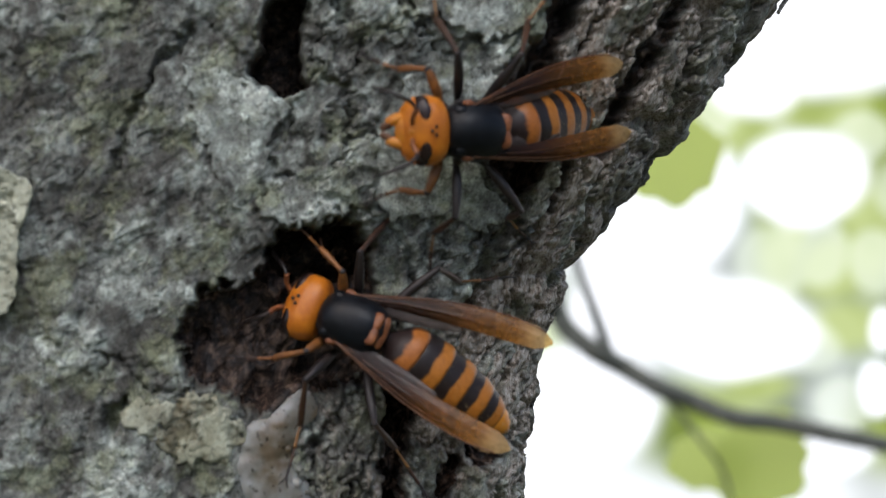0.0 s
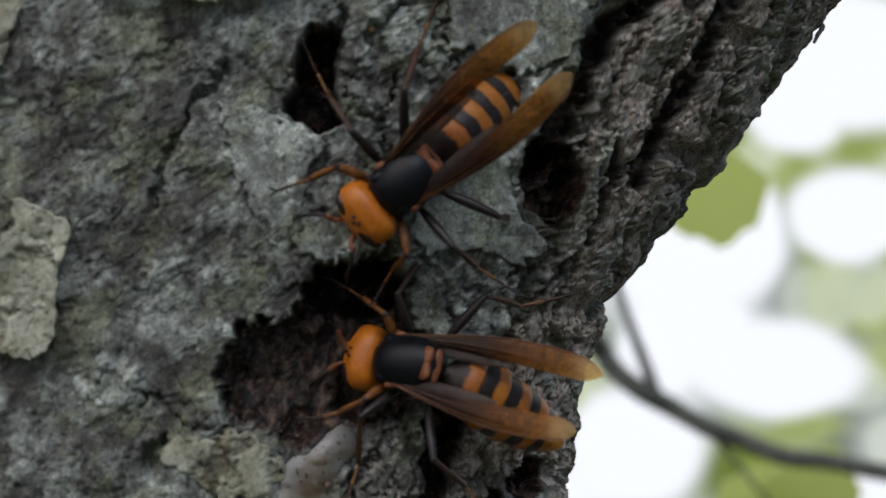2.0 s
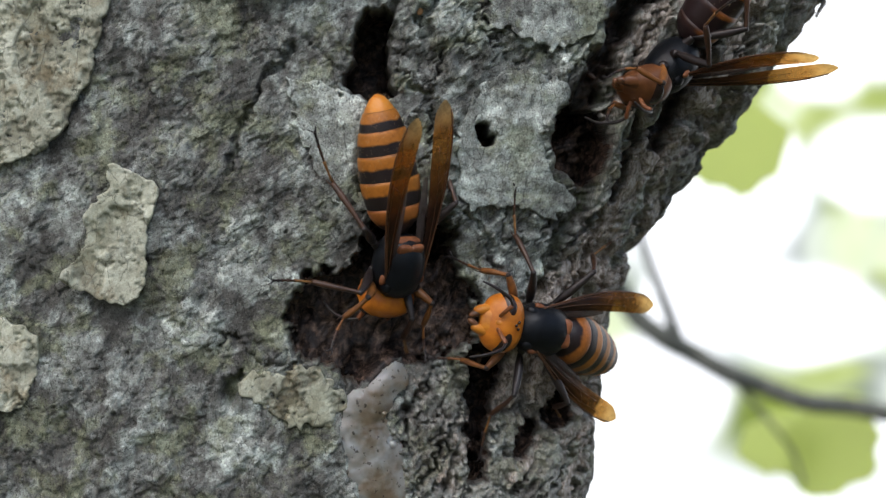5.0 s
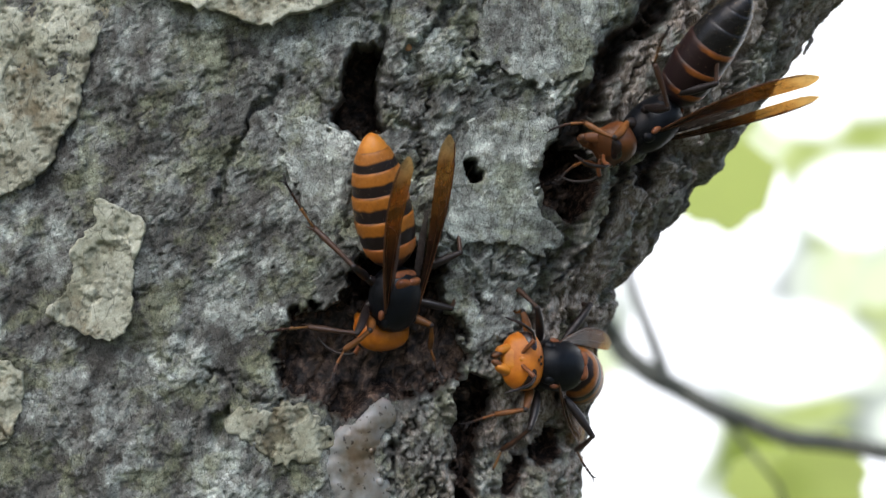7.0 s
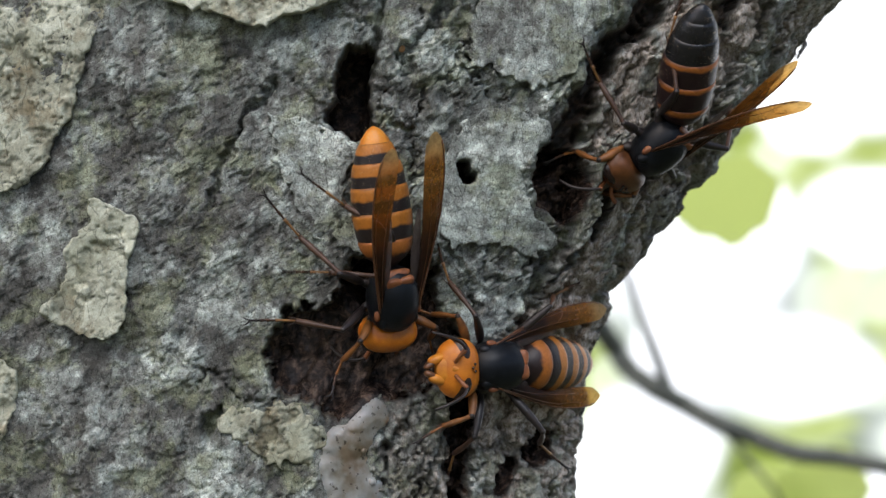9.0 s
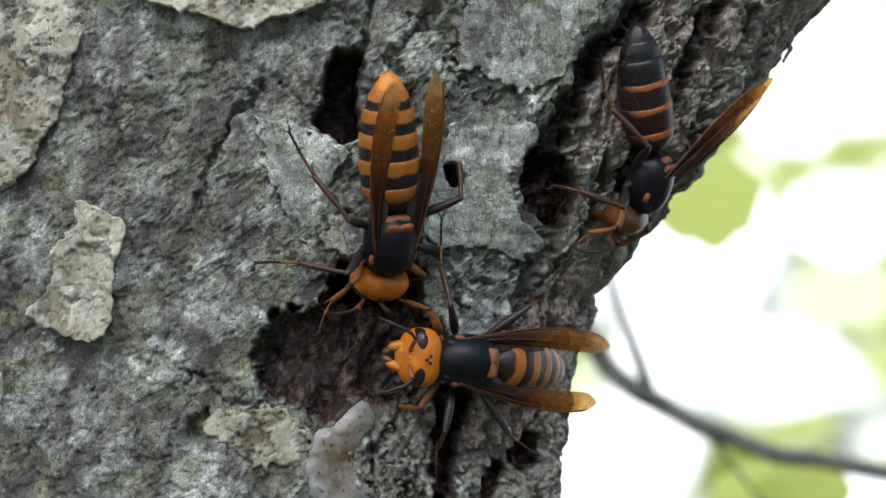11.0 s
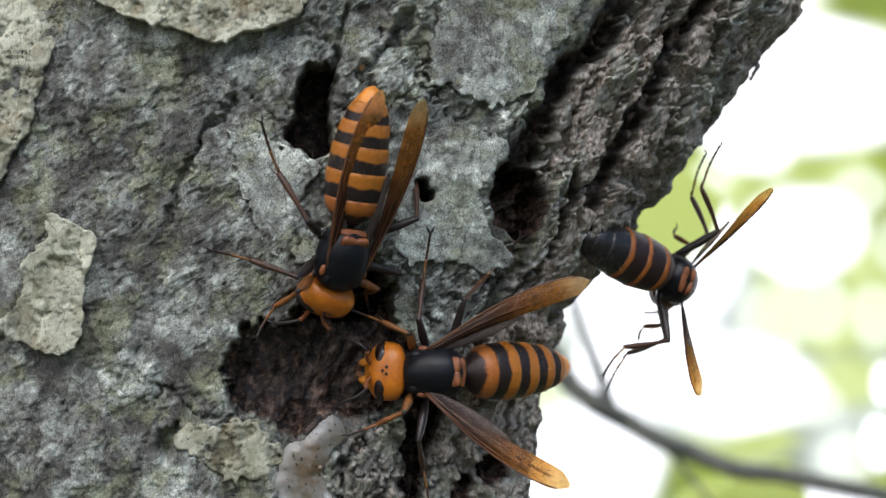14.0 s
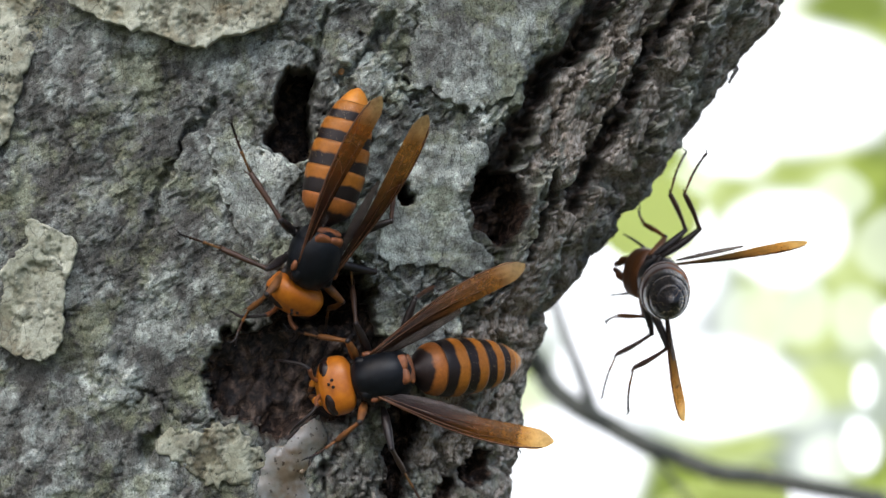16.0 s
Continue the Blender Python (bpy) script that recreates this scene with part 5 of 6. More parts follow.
# rows of seconds, then millimetres and degrees for the whole hornet, degrees alone for its limbs
EATER = {
    "root": [
        (0, 13.9, -9.3, 13.2, -92.5, 2, -148.9), (0.5, 14.3, -9.1, 12.9, -74.8, 25.3, -145.2), (1, 3.8, -12, 15.7, -81.5, 25.9, -153.1),
        (1.5, 4.7, -9, 11.8, -83, 41.4, -165.5), (2, -0.5, -9.7, 10.9, -86.4, 40.8, -170.2), (2.5, -0.3, -9.2, 8.8, -77.1, 71.5, -164.3),
        (3, -9.8, -10.5, -1.2, -131.4, 66.7, 175.1), (3.5, -9.6, -8.8, -6.7, -164.6, 74.3, 139.5), (4, -9.5, -7.8, -7.9, -176.9, 75.4, 125.9),
        (6.5, -9, -4.7, -8.6, 163.1, 70.8, 116.5), (7, -8.1, -4.8, -8.1, 159.4, 72, 112.9), (7.5, -7.2, -4.7, -8.1, 155.7, 73.5, 109.3),
        (8, -7.3, -4.1, -8.2, 148, 70.3, 97.7), (8.5, -7.3, -5.3, -9.1, 138, 71.7, 80.3), (11, -5.5, -8.5, 1.4, 163.8, 68.8, 104),
        (11.5, -6.3, -8.8, 0.8, -178.6, 70.3, 120.3), (12, -7.3, -9.2, 0.2, -157.7, 69.7, 140.2), (12.5, -7.6, -8.5, 0.4, -162.1, 72.8, 135.7),
        (13, -7.2, -9, 0.6, -174.9, 74.3, 124.3), (13.5, -7.7, -9.8, 1.2, -178.2, 75, 123.2), (14, -8.5, -10.1, 1.3, -166.5, 71.1, 134.9),
        (14.5, -8.4, -9.9, -0.1, -162.3, 68.2, 139.5), (15, -9.1, -10.1, 1.5, -157.5, 71.4, 143.4), (15.5, -8.4, -10.1, 1.7, -156.8, 72.3, 143.2),
        (16, -9.8, -10.4, 2.2, -146.8, 69.2, 153.6),
    ],
    "head": [
        (0, 0, -9, 2), (0.5, 0, -4, 0), (1, 0, 1, 0), (1.5, 0, 25, 0), (2, 0, 25, -3), (2.5, 0, 15, -12), (3, 0, 30, -5), (3.5, 0, 46, -5),
        (4, 0, 62, -5), (6.5, 0, 62, -5), (7, 0, 62, -5), (7.5, 0, 62, -5), (8, 0, 62, -5), (8.5, 0, 62, -5), (11, 0, 30, -12), (11.5, 0, 30, -12),
        (12, 0, 30, -12), (12.5, 0, 30, -12), (13, 0, 30, -12), (13.5, 0, 30, -12), (14, 0, 30, -12), (14.5, 0, 30, -12), (15, 0, 30, -12),
        (15.5, 0, 30, -12), (16, 0, 30, -12),
    ],
    "abdomen": [
        (0, 0, -16.8, 8), (0.5, 0, -15.7, 5.2), (1, 0, -23.6, -4.2), (1.5, 0, -19.1, 8.9), (2, 0, -22.7, 4.4), (2.5, 0, -25.5, 14.7),
        (3, 0, -34.4, -14.2), (3.5, 0, -0.4, -5.7), (4, 0, -9.1, 10.6), (6.5, 0, -14.9, 12), (7, 0, -8.9, 13.8), (7.5, 0, -11.5, 16.2),
        (8, 0, -8.8, 8.2), (8.5, 0, -10.5, -1.5), (11, 0, -4.9, 3.5), (11.5, 0, -7.5, 6.6), (12, 0, -2.4, 8.6), (12.5, 0, -17.9, -2.8),
        (13, 0, -7.4, 0.7), (13.5, 0, 4.8, 3.4), (14, 0, -4.3, 1.2), (14.5, 0, -9.3, 1.4), (15, 0, -13.2, -4), (15.5, 0, -10.8, -2.6),
        (16, 0, -10.6, -1.2),
    ],
    "left": [
        (0, 0, 3.7, -174.6), (0.5, 0, 13.1, 178.3), (1, 0, 6.1, 174.8), (1.5, 0, -35.8, -177.8), (2, 0, -32.6, 177.8), (2.5, 0, -37.2, 171.8),
        (3, -4.1, -17.9, -179.8), (3.5, -1.6, -6.3, -176.9), (4, -0.3, 2, 179.8), (6.5, -0.6, -3.8, -179), (7, -0.3, -1.2, 176.5),
        (7.5, -0.1, 1.3, 176.9), (8, 0, -2.7, 173.4), (8.5, 0.4, -6.5, 173.4), (11, 0, 7.4, 173), (11.5, 0.1, 8.1, 176.7), (12, -0.8, 2.2, 178.1),
        (12.5, -0.3, -0.3, 175.2), (13, -0.5, -0.6, 172.8), (13.5, -0.7, -2.2, 172.8), (14, -0.4, -1, 174.2), (14.5, -0.3, -2.7, 170.7),
        (15, -0.6, -10.1, 173.8), (15.5, -0.4, -9.4, 172.1), (16, -0.1, -7.3, 170.7),
    ],
    "right": [
        (0, 0, 6.5, -164.8), (0.5, 0, 9.8, -173.2), (1, 0, 8.1, -178.5), (1.5, 0, -30.4, -172.6), (2, 0, -26.5, -175.9), (2.5, 0, -13.3, 176.6),
        (3, -0.7, -4.6, 175.9), (3.5, -2.4, -12.8, -175.4), (4, -2.2, -11.6, -172.8), (6.5, -1.9, -16.4, -166.9), (7, -1.5, -11.6, -167.8),
        (7.5, -1.1, -6.6, -168.3), (8, -0.6, -8.6, -171.8), (8.5, 0, -12.5, -177.2), (11, -0.5, -1.8, -177.9), (11.5, -0.3, 2.6, -176.3),
        (12, -1.2, 0.5, -176), (12.5, 0, 7.2, 174.2), (13, -0.3, 3.7, 174.7), (13.5, -0.9, -1.1, 175.1), (14, -0.3, 3.8, 176), (14.5, 0.2, 6, 172),
        (15, 1.2, 2.5, 171.4), (15.5, 1, 1.2, 171.5), (16, 0.7, 1.2, 173.1),
    ],
    "front_left": [
        (0, 0, 38, 49.2), (0.5, 0, 12.4, 36.9), (1, 0, 38.7, 47.1), (1.5, 0, 28.2, 39.6), (2, 0, 21.2, 38), (2.5, 0, 32.6, 38.8), (3, 0, 20.1, 37.3),
        (3.5, 0, 13.8, 23.2), (4, 0, 1.5, 16.4), (6.5, 0, -29.3, 32.5), (7, 0, -29.6, 33.1), (7.5, 0, -30.4, 33.2), (8, 0, -30.3, 33),
        (8.5, 0, -11.6, 34.2), (11, 0, 22.4, 36.4), (11.5, 0, 22.5, 38.7), (12, 0, 22.6, 42.9), (12.5, 0, 23.2, 45.3), (13, 0, 22.3, 40.5),
        (13.5, 0, 20.9, 41.4), (14, 0, 22.1, 54.4), (14.5, 0, 17.8, 36.9), (15, 0, 16.6, 39), (15.5, 0, 18.5, 33.9), (16, 0, 18.1, 41),
    ],
    "front_right": [
        (0, 0, 29.8, -42.6), (0.5, 0, 30.4, -43.4), (1, 0, 27.8, -40.3), (1.5, 0, 5.3, -36.3), (2, 0, 2.6, -36.7), (2.5, 0, 5, -36.7),
        (3, 0, -0.9, -37.4), (3.5, 0, -9.6, -38.9), (4, 0, -18.9, -40.7), (6.5, 0, -19.7, -53), (7, 0, -20.4, -53.7), (7.5, 0, -21, -54.3),
        (8, 0, -20.7, -54.1), (8.5, 0, -12.4, -46.4), (11, 0, -7.6, -37.4), (11.5, 0, -7.7, -35.5), (12, 0, -7.5, -31.9), (12.5, 0, -8.4, -32.1),
        (13, 0, -8.1, -32.5), (13.5, 0, -7.1, -26.5), (14, 0, -6.9, -38.2), (14.5, 0, -5, -34.3), (15, 0, -2.6, -21.9), (15.5, 0, -1.3, -27.9),
        (16, 0, -0.5, -20.2),
    ],
    "mid_left": [
        (0, 0, 24.2, 94.2), (0.5, 0, 14, 87.1), (1, 0, 4.8, 103.6), (1.5, 0, 6.3, 87.9), (2, 0, 5.1, 97.9), (2.5, 0, 8.4, 66.6), (3, 0, 3.7, 91.4),
        (3.5, 0, -0.8, 84.8), (4, 0, -3.5, 80.8), (6.5, 0, -2.1, -95.8), (7, 0, -5.7, 94.3), (7.5, 0, -2.6, -96.1), (8, 0, -5.4, 94.4),
        (8.5, 0, -1.5, -98.3), (11, 0, 22.2, 86.3), (11.5, 0, 22.3, 87.4), (12, 0, 22.4, 89.6), (12.5, 0, 22.6, 92.4), (13, 0, -12.2, -103.9),
        (13.5, 0, 22.2, 86.1), (14, 0, 21.8, 94.8), (14.5, 0, 21, 105.7), (15, 0, 21.3, 102.3), (15.5, 0, 21.6, 101.3), (16, 0, 20.7, 104.3),
    ],
    "mid_right": [
        (0, 0, 5.2, -81.9), (0.5, 0, 0.7, -79.1), (1, 0, -0.4, -105.7), (1.5, 0, -7.1, -83.1), (2, 0, -8.5, -95.3), (2.5, 0, -8.4, -85.2),
        (3, 0, -8.8, -87), (3.5, 0, -11.5, -89.3), (4, 0, -15.5, -91.8), (6.5, 0, -4.2, -83), (7, 0, -4.3, -83.4), (7.5, 0, -5.5, 86),
        (8, 0, -1.4, -92.5), (8.5, 0, 0.4, -93), (11, 0, -12.2, -89.8), (11.5, 0, -12.3, -89.8), (12, 0, -12.2, -89.9), (12.5, 0, -12.9, -90),
        (13, 0, 11.8, 43.2), (13.5, 0, -11.8, -90), (14, 0, -11.4, -89.2), (14.5, 0, -11.7, -87.9), (15, 0, -10.7, -88), (15.5, 0, -10.9, -87.2),
        (16, 0, -10.4, -87.2),
    ],
    "hind_left": [
        (0, 0, 21, 139), (0.5, 0, 24, 140.8), (1, 0, 18.5, 137.9), (1.5, 0, 29.4, 124.7), (2, 0, 27.7, 127.4), (2.5, 0, 8, 134.8), (3, 0, 6.2, 143.3),
        (3.5, 0, 5.8, 132.3), (4, 0, 7, 126.8), (6.5, 0, 5.2, -134.3), (7, 0, -2.9, 142.7), (7.5, 0, 5.8, -134), (8, 0, -2.8, 142.8),
        (8.5, 0, 3.2, -134.3), (11, 0, 6.1, 135.6), (11.5, 0, 6.5, 136.2), (12, 0, 7.1, 137.4), (12.5, 0, 7, 139.9), (13, 0, -8.8, -133.4),
        (13.5, 0, 8.6, 135.4), (14, 0, 7.8, 140.8), (14.5, 0, 5, 148.6), (15, 0, 6.5, 146.1), (15.5, 0, 4.6, 145.8), (16, 0, 4.8, 147.4),
    ],
    "hind_right": [
        (0, 0, -8, -124.3), (0.5, 0, -18.7, -119.3), (1, 0, -11.9, -125.4), (1.5, 0, -12.7, -130.6), (2, 0, -9.3, -142.4), (2.5, 0, -12.5, -132.8),
        (3, 0, -9, -134), (3.5, 0, -9.5, -135.5), (4, 0, -9, -144.5), (6.5, 0, 7.2, -135.2), (7, 0, 7.5, -134.9), (7.5, 0, 7.8, -134.7),
        (8, 0, 7.9, -134.8), (8.5, 0, 5.2, -135.3), (11, 0, -8.8, -136.1), (11.5, 0, -8.6, -135.6), (12, 0, -8.4, -134.4), (12.5, 0, -8.6, -134.2),
        (13, 0, -8.8, -133.5), (13.5, 0, -8.1, -129.7), (14, 0, -7.5, -135.7), (14.5, 0, -9.5, -132.6), (15, 0, -8.9, -128.8),
        (15.5, 0, -10.6, -128.9), (16, 0, -10, -127.2),
    ],
}
GUARD = {
    "root": [
        (0, -2.5, -4.6, -14.8, -74.1, -19.6, 168.8), (0.5, -1.6, -4, -15.1, -74, -16.7, 166.1), (1, -1.8, -3.9, -14.8, -73.4, -17.5, 163.1),
        (1.5, -1.5, -3.7, -14.4, -74.1, -10.7, 161.9), (2, 0.1, -2.7, -15.6, -74.4, -7.6, 159.8), (2.5, 1.1, -1.8, -15.9, -83.5, -14, 159.7),
        (3, 3.9, 0.1, -17.4, -93.2, -17.9, 160.7), (3.5, 1.1, -1.5, -17.4, -93.1, -9.3, 174.9), (4, 9.8, 0, -18, -93.3, -2.7, -146.8),
        (6.5, 16.5, 4.6, -20.6, -90.6, -17.5, -150.1), (7, 19.1, 6.7, -19.8, -82.6, -7.4, -141.2), (7.5, 19.9, 7.8, -19.4, -76.2, 0.4, -140.9),
        (8, 18.3, 6.9, -21.1, -84.6, -2, -133.9), (8.5, 12.5, 3.1, -20.3, -85.4, 1.3, -140.8), (11, 7, -2.5, -17.8, -91.6, -4.2, -162.8),
        (11.5, 5.6, -2.6, -18.5, -88.6, 3.5, -164.8), (12, 3.6, -2.6, -18.9, -86.4, 13.3, -168.6), (12.5, 3.1, -3.3, -19.2, -81.6, 18.4, -170.7),
        (13, 3.7, -3.3, -19.6, -82.7, 15.7, -169.3), (13.5, 1.7, -3, -19.5, -86.7, 0, -179.6), (14, 6.8, -0.4, -17.5, -84.6, -0.9, -179.5),
        (14.5, 3.2, -2.3, -17.3, -82, 3, -179.2), (15, 4.5, -1.9, -16, -90.5, -5.8, -179.3), (15.5, 1.4, -3.4, -15.7, -84.8, -0.4, -178.8),
        (16, 1.3, -3.3, -17.4, -78.7, 10.9, -176.9),
    ],
    "head": [
        (0, 0, 10, 0), (0.5, 0, 10, 0), (1, 0, 13, 0), (1.5, 0, 13, 0), (2, 0, 13, 0), (2.5, 0, 10, 0), (3, 0, 10, 0), (3.5, 0, 8, 0), (4, 0, -28, 0),
        (6.5, 0, -32, 0), (7, 0, -34, 0), (7.5, 0, -36, 0), (8, 0, -36, 0), (8.5, 0, -36, 0), (11, 0, -25, 0), (11.5, 0, -17.5, 0), (12, 0, -10, 0),
        (12.5, 0, -10, 0), (13, 0, -10, 0), (13.5, 0, -5, 0), (14, 0, -8, 0), (14.5, 0, -8, 0), (15, 0, -8, 0), (15.5, 0, 0, 0), (16, 0, 0, 0),
    ],
    "abdomen": [
        (0, 0, -23.2, -13.2), (0.5, 0, -28.4, -16.1), (1, 0, -34.2, -16), (1.5, 0, -35.8, -20.4), (2, 0, -44.6, -19.3), (2.5, 0, -52.5, -18.6),
        (3, 0, -55.9, -19.1), (3.5, 0, -40.1, 1.3), (4, 0, -19.5, -12.4), (6.5, 0, -37.7, -3.8), (7, 0, -39.7, -2.8), (7.5, 0, -41.7, -3.3),
        (8, 0, -31.6, -5.5), (8.5, 0, -20.1, -2.6), (11, 0, -38, -4.9), (11.5, 0, -34.9, -6.8), (12, 0, -33.9, -9.3), (12.5, 0, -32.4, -4.8),
        (13, 0, -38, -4.7), (13.5, 0, -36.3, -0.2), (14, 0, -32.5, 5.7), (14.5, 0, -30.1, 0.2), (15, 0, -38.3, 1.2), (15.5, 0, -34.8, 1.4),
        (16, 0, -31.4, -0.9),
    ],
    "left": [
        (0, 0.1, 2.9, 168.1), (0.5, 0.1, 0.7, 167.4), (1, 0.1, -1.4, 167.8), (1.5, 0, -3.6, 168.7), (2, 0, -5.7, 172.6), (2.5, -0.8, -6.8, 175.7),
        (3, -2.7, -11.3, 179.1), (3.5, -0.8, -9.2, 179.5), (4, -0.4, 9.8, 161.8), (6.5, 0.9, 25, 156.1), (7, 0, 37.2, 160.8),
        (7.5, -2.6, 44.9, 160.4), (8, -0.5, 32.2, 163.2), (8.5, 0.4, 20, 170.3), (11, 1, 18.5, 172.8), (11.5, 0.4, 15.8, 172.7), (12, 0, -6.9, 174.3),
        (12.5, 0.8, -4.5, 175.9), (13, 0.4, -6.2, 175.3), (13.5, 0, -31.7, 138.8), (14, 0.3, -22, 145.5), (14.5, 1.1, -38.3, 144.2),
        (15, -3.6, -44.6, 157.3), (15.5, 0.9, -24.3, 153.8), (16, 1.1, -3.8, 152),
    ],
    "right": [
        (0, 0, 8.9, -169.1), (0.5, -0.1, 9.6, -174.8), (1, -0.2, 10.3, -178.1), (1.5, -0.3, 11.1, -178.6), (2, -0.4, 11.8, -178.3),
        (2.5, -0.2, 17.3, -174.7), (3, 0.7, 22.9, -172.5), (3.5, 0, 6.7, -169.7), (4, -0.1, 9.3, -175.5), (6.5, 1.3, 21, -160.3),
        (7, 1.2, 28.8, -170.1), (7.5, 0, 35.1, -172.1), (8, 0.4, 25.5, -169.8), (8.5, 0.4, 14.2, -167.3), (11, 0.8, 14.1, -177.6),
        (11.5, 0.2, 6.4, -178.5), (12, 0, -7.6, 179.5), (12.5, 1.4, -17, 178.2), (13, 0, -11.4, -178.2), (13.5, -0.2, 0.7, -155.1),
        (14, 0, -0.7, -154), (14.5, 0.4, -2, -159.8), (15, -1.4, -30, -149.9), (15.5, 0.9, -22.2, -155.4), (16, 1.9, -14.2, -160.8),
    ],
    "front_left": [
        (0, 0, -23.2, 41.8), (0.5, 0, -23.5, 41.8), (1, 0, -23.2, 41.5), (1.5, 0, -21.6, 41.1), (2, 0, -22.1, 40.8), (2.5, 0, -20, 39.3),
        (3, 0, -18.3, 37.9), (3.5, 0, -9.6, 36.5), (4, 0, 24.2, 18.6), (6.5, 0, 33, 52.5), (7, 0, 12.4, 36.9), (7.5, 0, 17.9, 31.9),
        (8, 0, 18.5, 30.6), (8.5, 0, 0.2, 42.4), (11, 0, 24.6, 40.1), (11.5, 0, 21.4, 40.8), (12, 0, 15.7, 42), (12.5, 0, 14.1, 34.4),
        (13, 0, 11.9, 31.9), (13.5, 0, -12.9, 38.7), (14, 0, -19.2, 38.9), (14.5, 0, -17.1, 38.8), (15, 0, -18.3, 39), (15.5, 0, -16.2, 38.8),
        (16, 0, -14.2, 38.9),
    ],
    "front_right": [
        (0, 0, -31.9, -37.9), (0.5, 0, -32.2, -37.9), (1, 0, -31.5, -37.5), (1.5, 0, -31.2, -37.2), (2, 0, -30.9, -36.9), (2.5, 0, -28.6, -35.5),
        (3, 0, -26.4, -34), (3.5, 0, -18.6, -33), (4, 0, 16.6, -25), (6.5, 0, 27.1, -50), (7, 0, 32.4, -50.3), (7.5, 0, 32.3, -48.8),
        (8, 0, 30.4, -64.7), (8.5, 0, 25.8, -48.9), (11, 0, 12.4, -36.9), (11.5, 0, 6.7, -42.4), (12, 0, -2.9, -52.2), (12.5, 0, -4.4, -33.4),
        (13, 0, -7.2, -36.3), (13.5, 0, -23.7, -35.5), (14, 0, -29.1, -35.8), (14.5, 0, -27.1, -36), (15, 0, -28.7, -36), (15.5, 0, -26, -36.2),
        (16, 0, -25, -36.1),
    ],
    "mid_left": [
        (0, 0, -3, 89.3), (0.5, 0, -4.3, 85.7), (1, 0, -3.7, 88.9), (1.5, 0, -3.8, 82.8), (2, 0, -6.8, 75.9), (2.5, 0, -2, 87.7), (3, 0, -5.3, 77.4),
        (3.5, 0, -1.1, 71.9), (4, 0, 14.4, 87.5), (6.5, 0, 8.1, 82.6), (7, 0, 21.1, 74.6), (7.5, 0, 25.8, 70.2), (8, 0, 26.6, 72.2),
        (8.5, 0, 24.7, 75.8), (11, 0, 17.2, 91.5), (11.5, 0, 17.5, 91.3), (12, 0, 17.6, 89.5), (12.5, 0, 19.1, 87.9), (13, 0, 19.6, 86.7),
        (13.5, 0, 17.1, 103.4), (14, 0, 7.8, 92.1), (14.5, 0, 11.8, 99.6), (15, 0, 10.1, 96.2), (15.5, 0, 14.2, 104.9), (16, 0, 16, 101),
    ],
    "mid_right": [
        (0, 0, -11.6, -90.4), (0.5, 0, -12.3, -90.4), (1, 0, -11.7, -90.1), (1.5, 0, -14, -90), (2, 0, -14.7, -89.8), (2.5, 0, -15.5, -88.1),
        (3, 0, -17.1, -86.1), (3.5, 0, -17.6, -83.2), (4, 0, -7.7, -71.3), (6.5, 0, -0.1, -67), (7, 0, 2.8, -62.7), (7.5, 0, 3.1, -61),
        (8, 0, 4, -62.8), (8.5, 0, -2.7, -63.3), (11, 0, -8.7, -75), (11.5, 0, -10.9, -76.1), (12, 0, -14.7, -78), (12.5, 0, -16.3, -78.8),
        (13, 0, -16.7, -80.1), (13.5, 0, -17.1, -88), (14, 0, -19.3, -88.1), (14.5, 0, -17.8, -88.2), (15, 0, -18.6, -88.4), (15.5, 0, -16.7, -88.4),
        (16, 0, -17.6, -88.5),
    ],
    "hind_left": [
        (0, 0, 25, 134.4), (0.5, 0, 24.6, 131.7), (1, 0, 24.4, 135.2), (1.5, 0, 23.7, 128.3), (2, 0, 22.7, 124.5), (2.5, 0, 19.1, 122.4),
        (3, 0, 14.4, 114), (3.5, 0, 15, 110.6), (4, 0, 19.5, 139.7), (6.5, 0, 18, 138), (7, 0, 18, 138), (7.5, 0, 18, 138), (8, 0, 18, 138),
        (8.5, 0, 9.3, 135), (11, 0, 26, 139.4), (11.5, 0, 28.9, 137), (12, 0, 32.8, 131.8), (12.5, 0, 35.5, 130.9), (13, 0, 12.5, 135),
        (13.5, 0, 20.9, 149.2), (14, 0, 16.3, 141.2), (14.5, 0, 18.6, 145), (15, 0, 18, 142.8), (15.5, 0, 19.9, 147.9), (16, 0, 21.2, 145.6),
    ],
    "hind_right": [
        (0, 0, 28.7, -132.5), (0.5, 0, 28.4, -132.8), (1, 0, 27.6, -131.2), (1.5, 0, 28.2, -138.7), (2, 0, 26.6, -136.8), (2.5, 0, 24.1, -137.8),
        (3, 0, 19.9, -135.5), (3.5, 0, 16.5, -145.9), (4, 0, -3.3, -134.6), (6.5, 0, 24, -140), (7, 0, 24, -140), (7.5, 0, 24, -140),
        (8, 0, 24, -140), (8.5, 0, 0.6, -148.2), (11, 0, 26.9, -153.6), (11.5, 0, -9.2, -128.8), (12, 0, -6.1, -139.5), (12.5, 0, -5.5, -143.2),
        (13, 0, -3.4, -144), (13.5, 0, 8, -133.3), (14, 0, 2.2, -119.6), (14.5, 0, 6.9, -126.9), (15, 0, 5.2, -123.9), (15.5, 0, 9.5, -131),
        (16, 0, 9.3, -135.6),
    ],
}
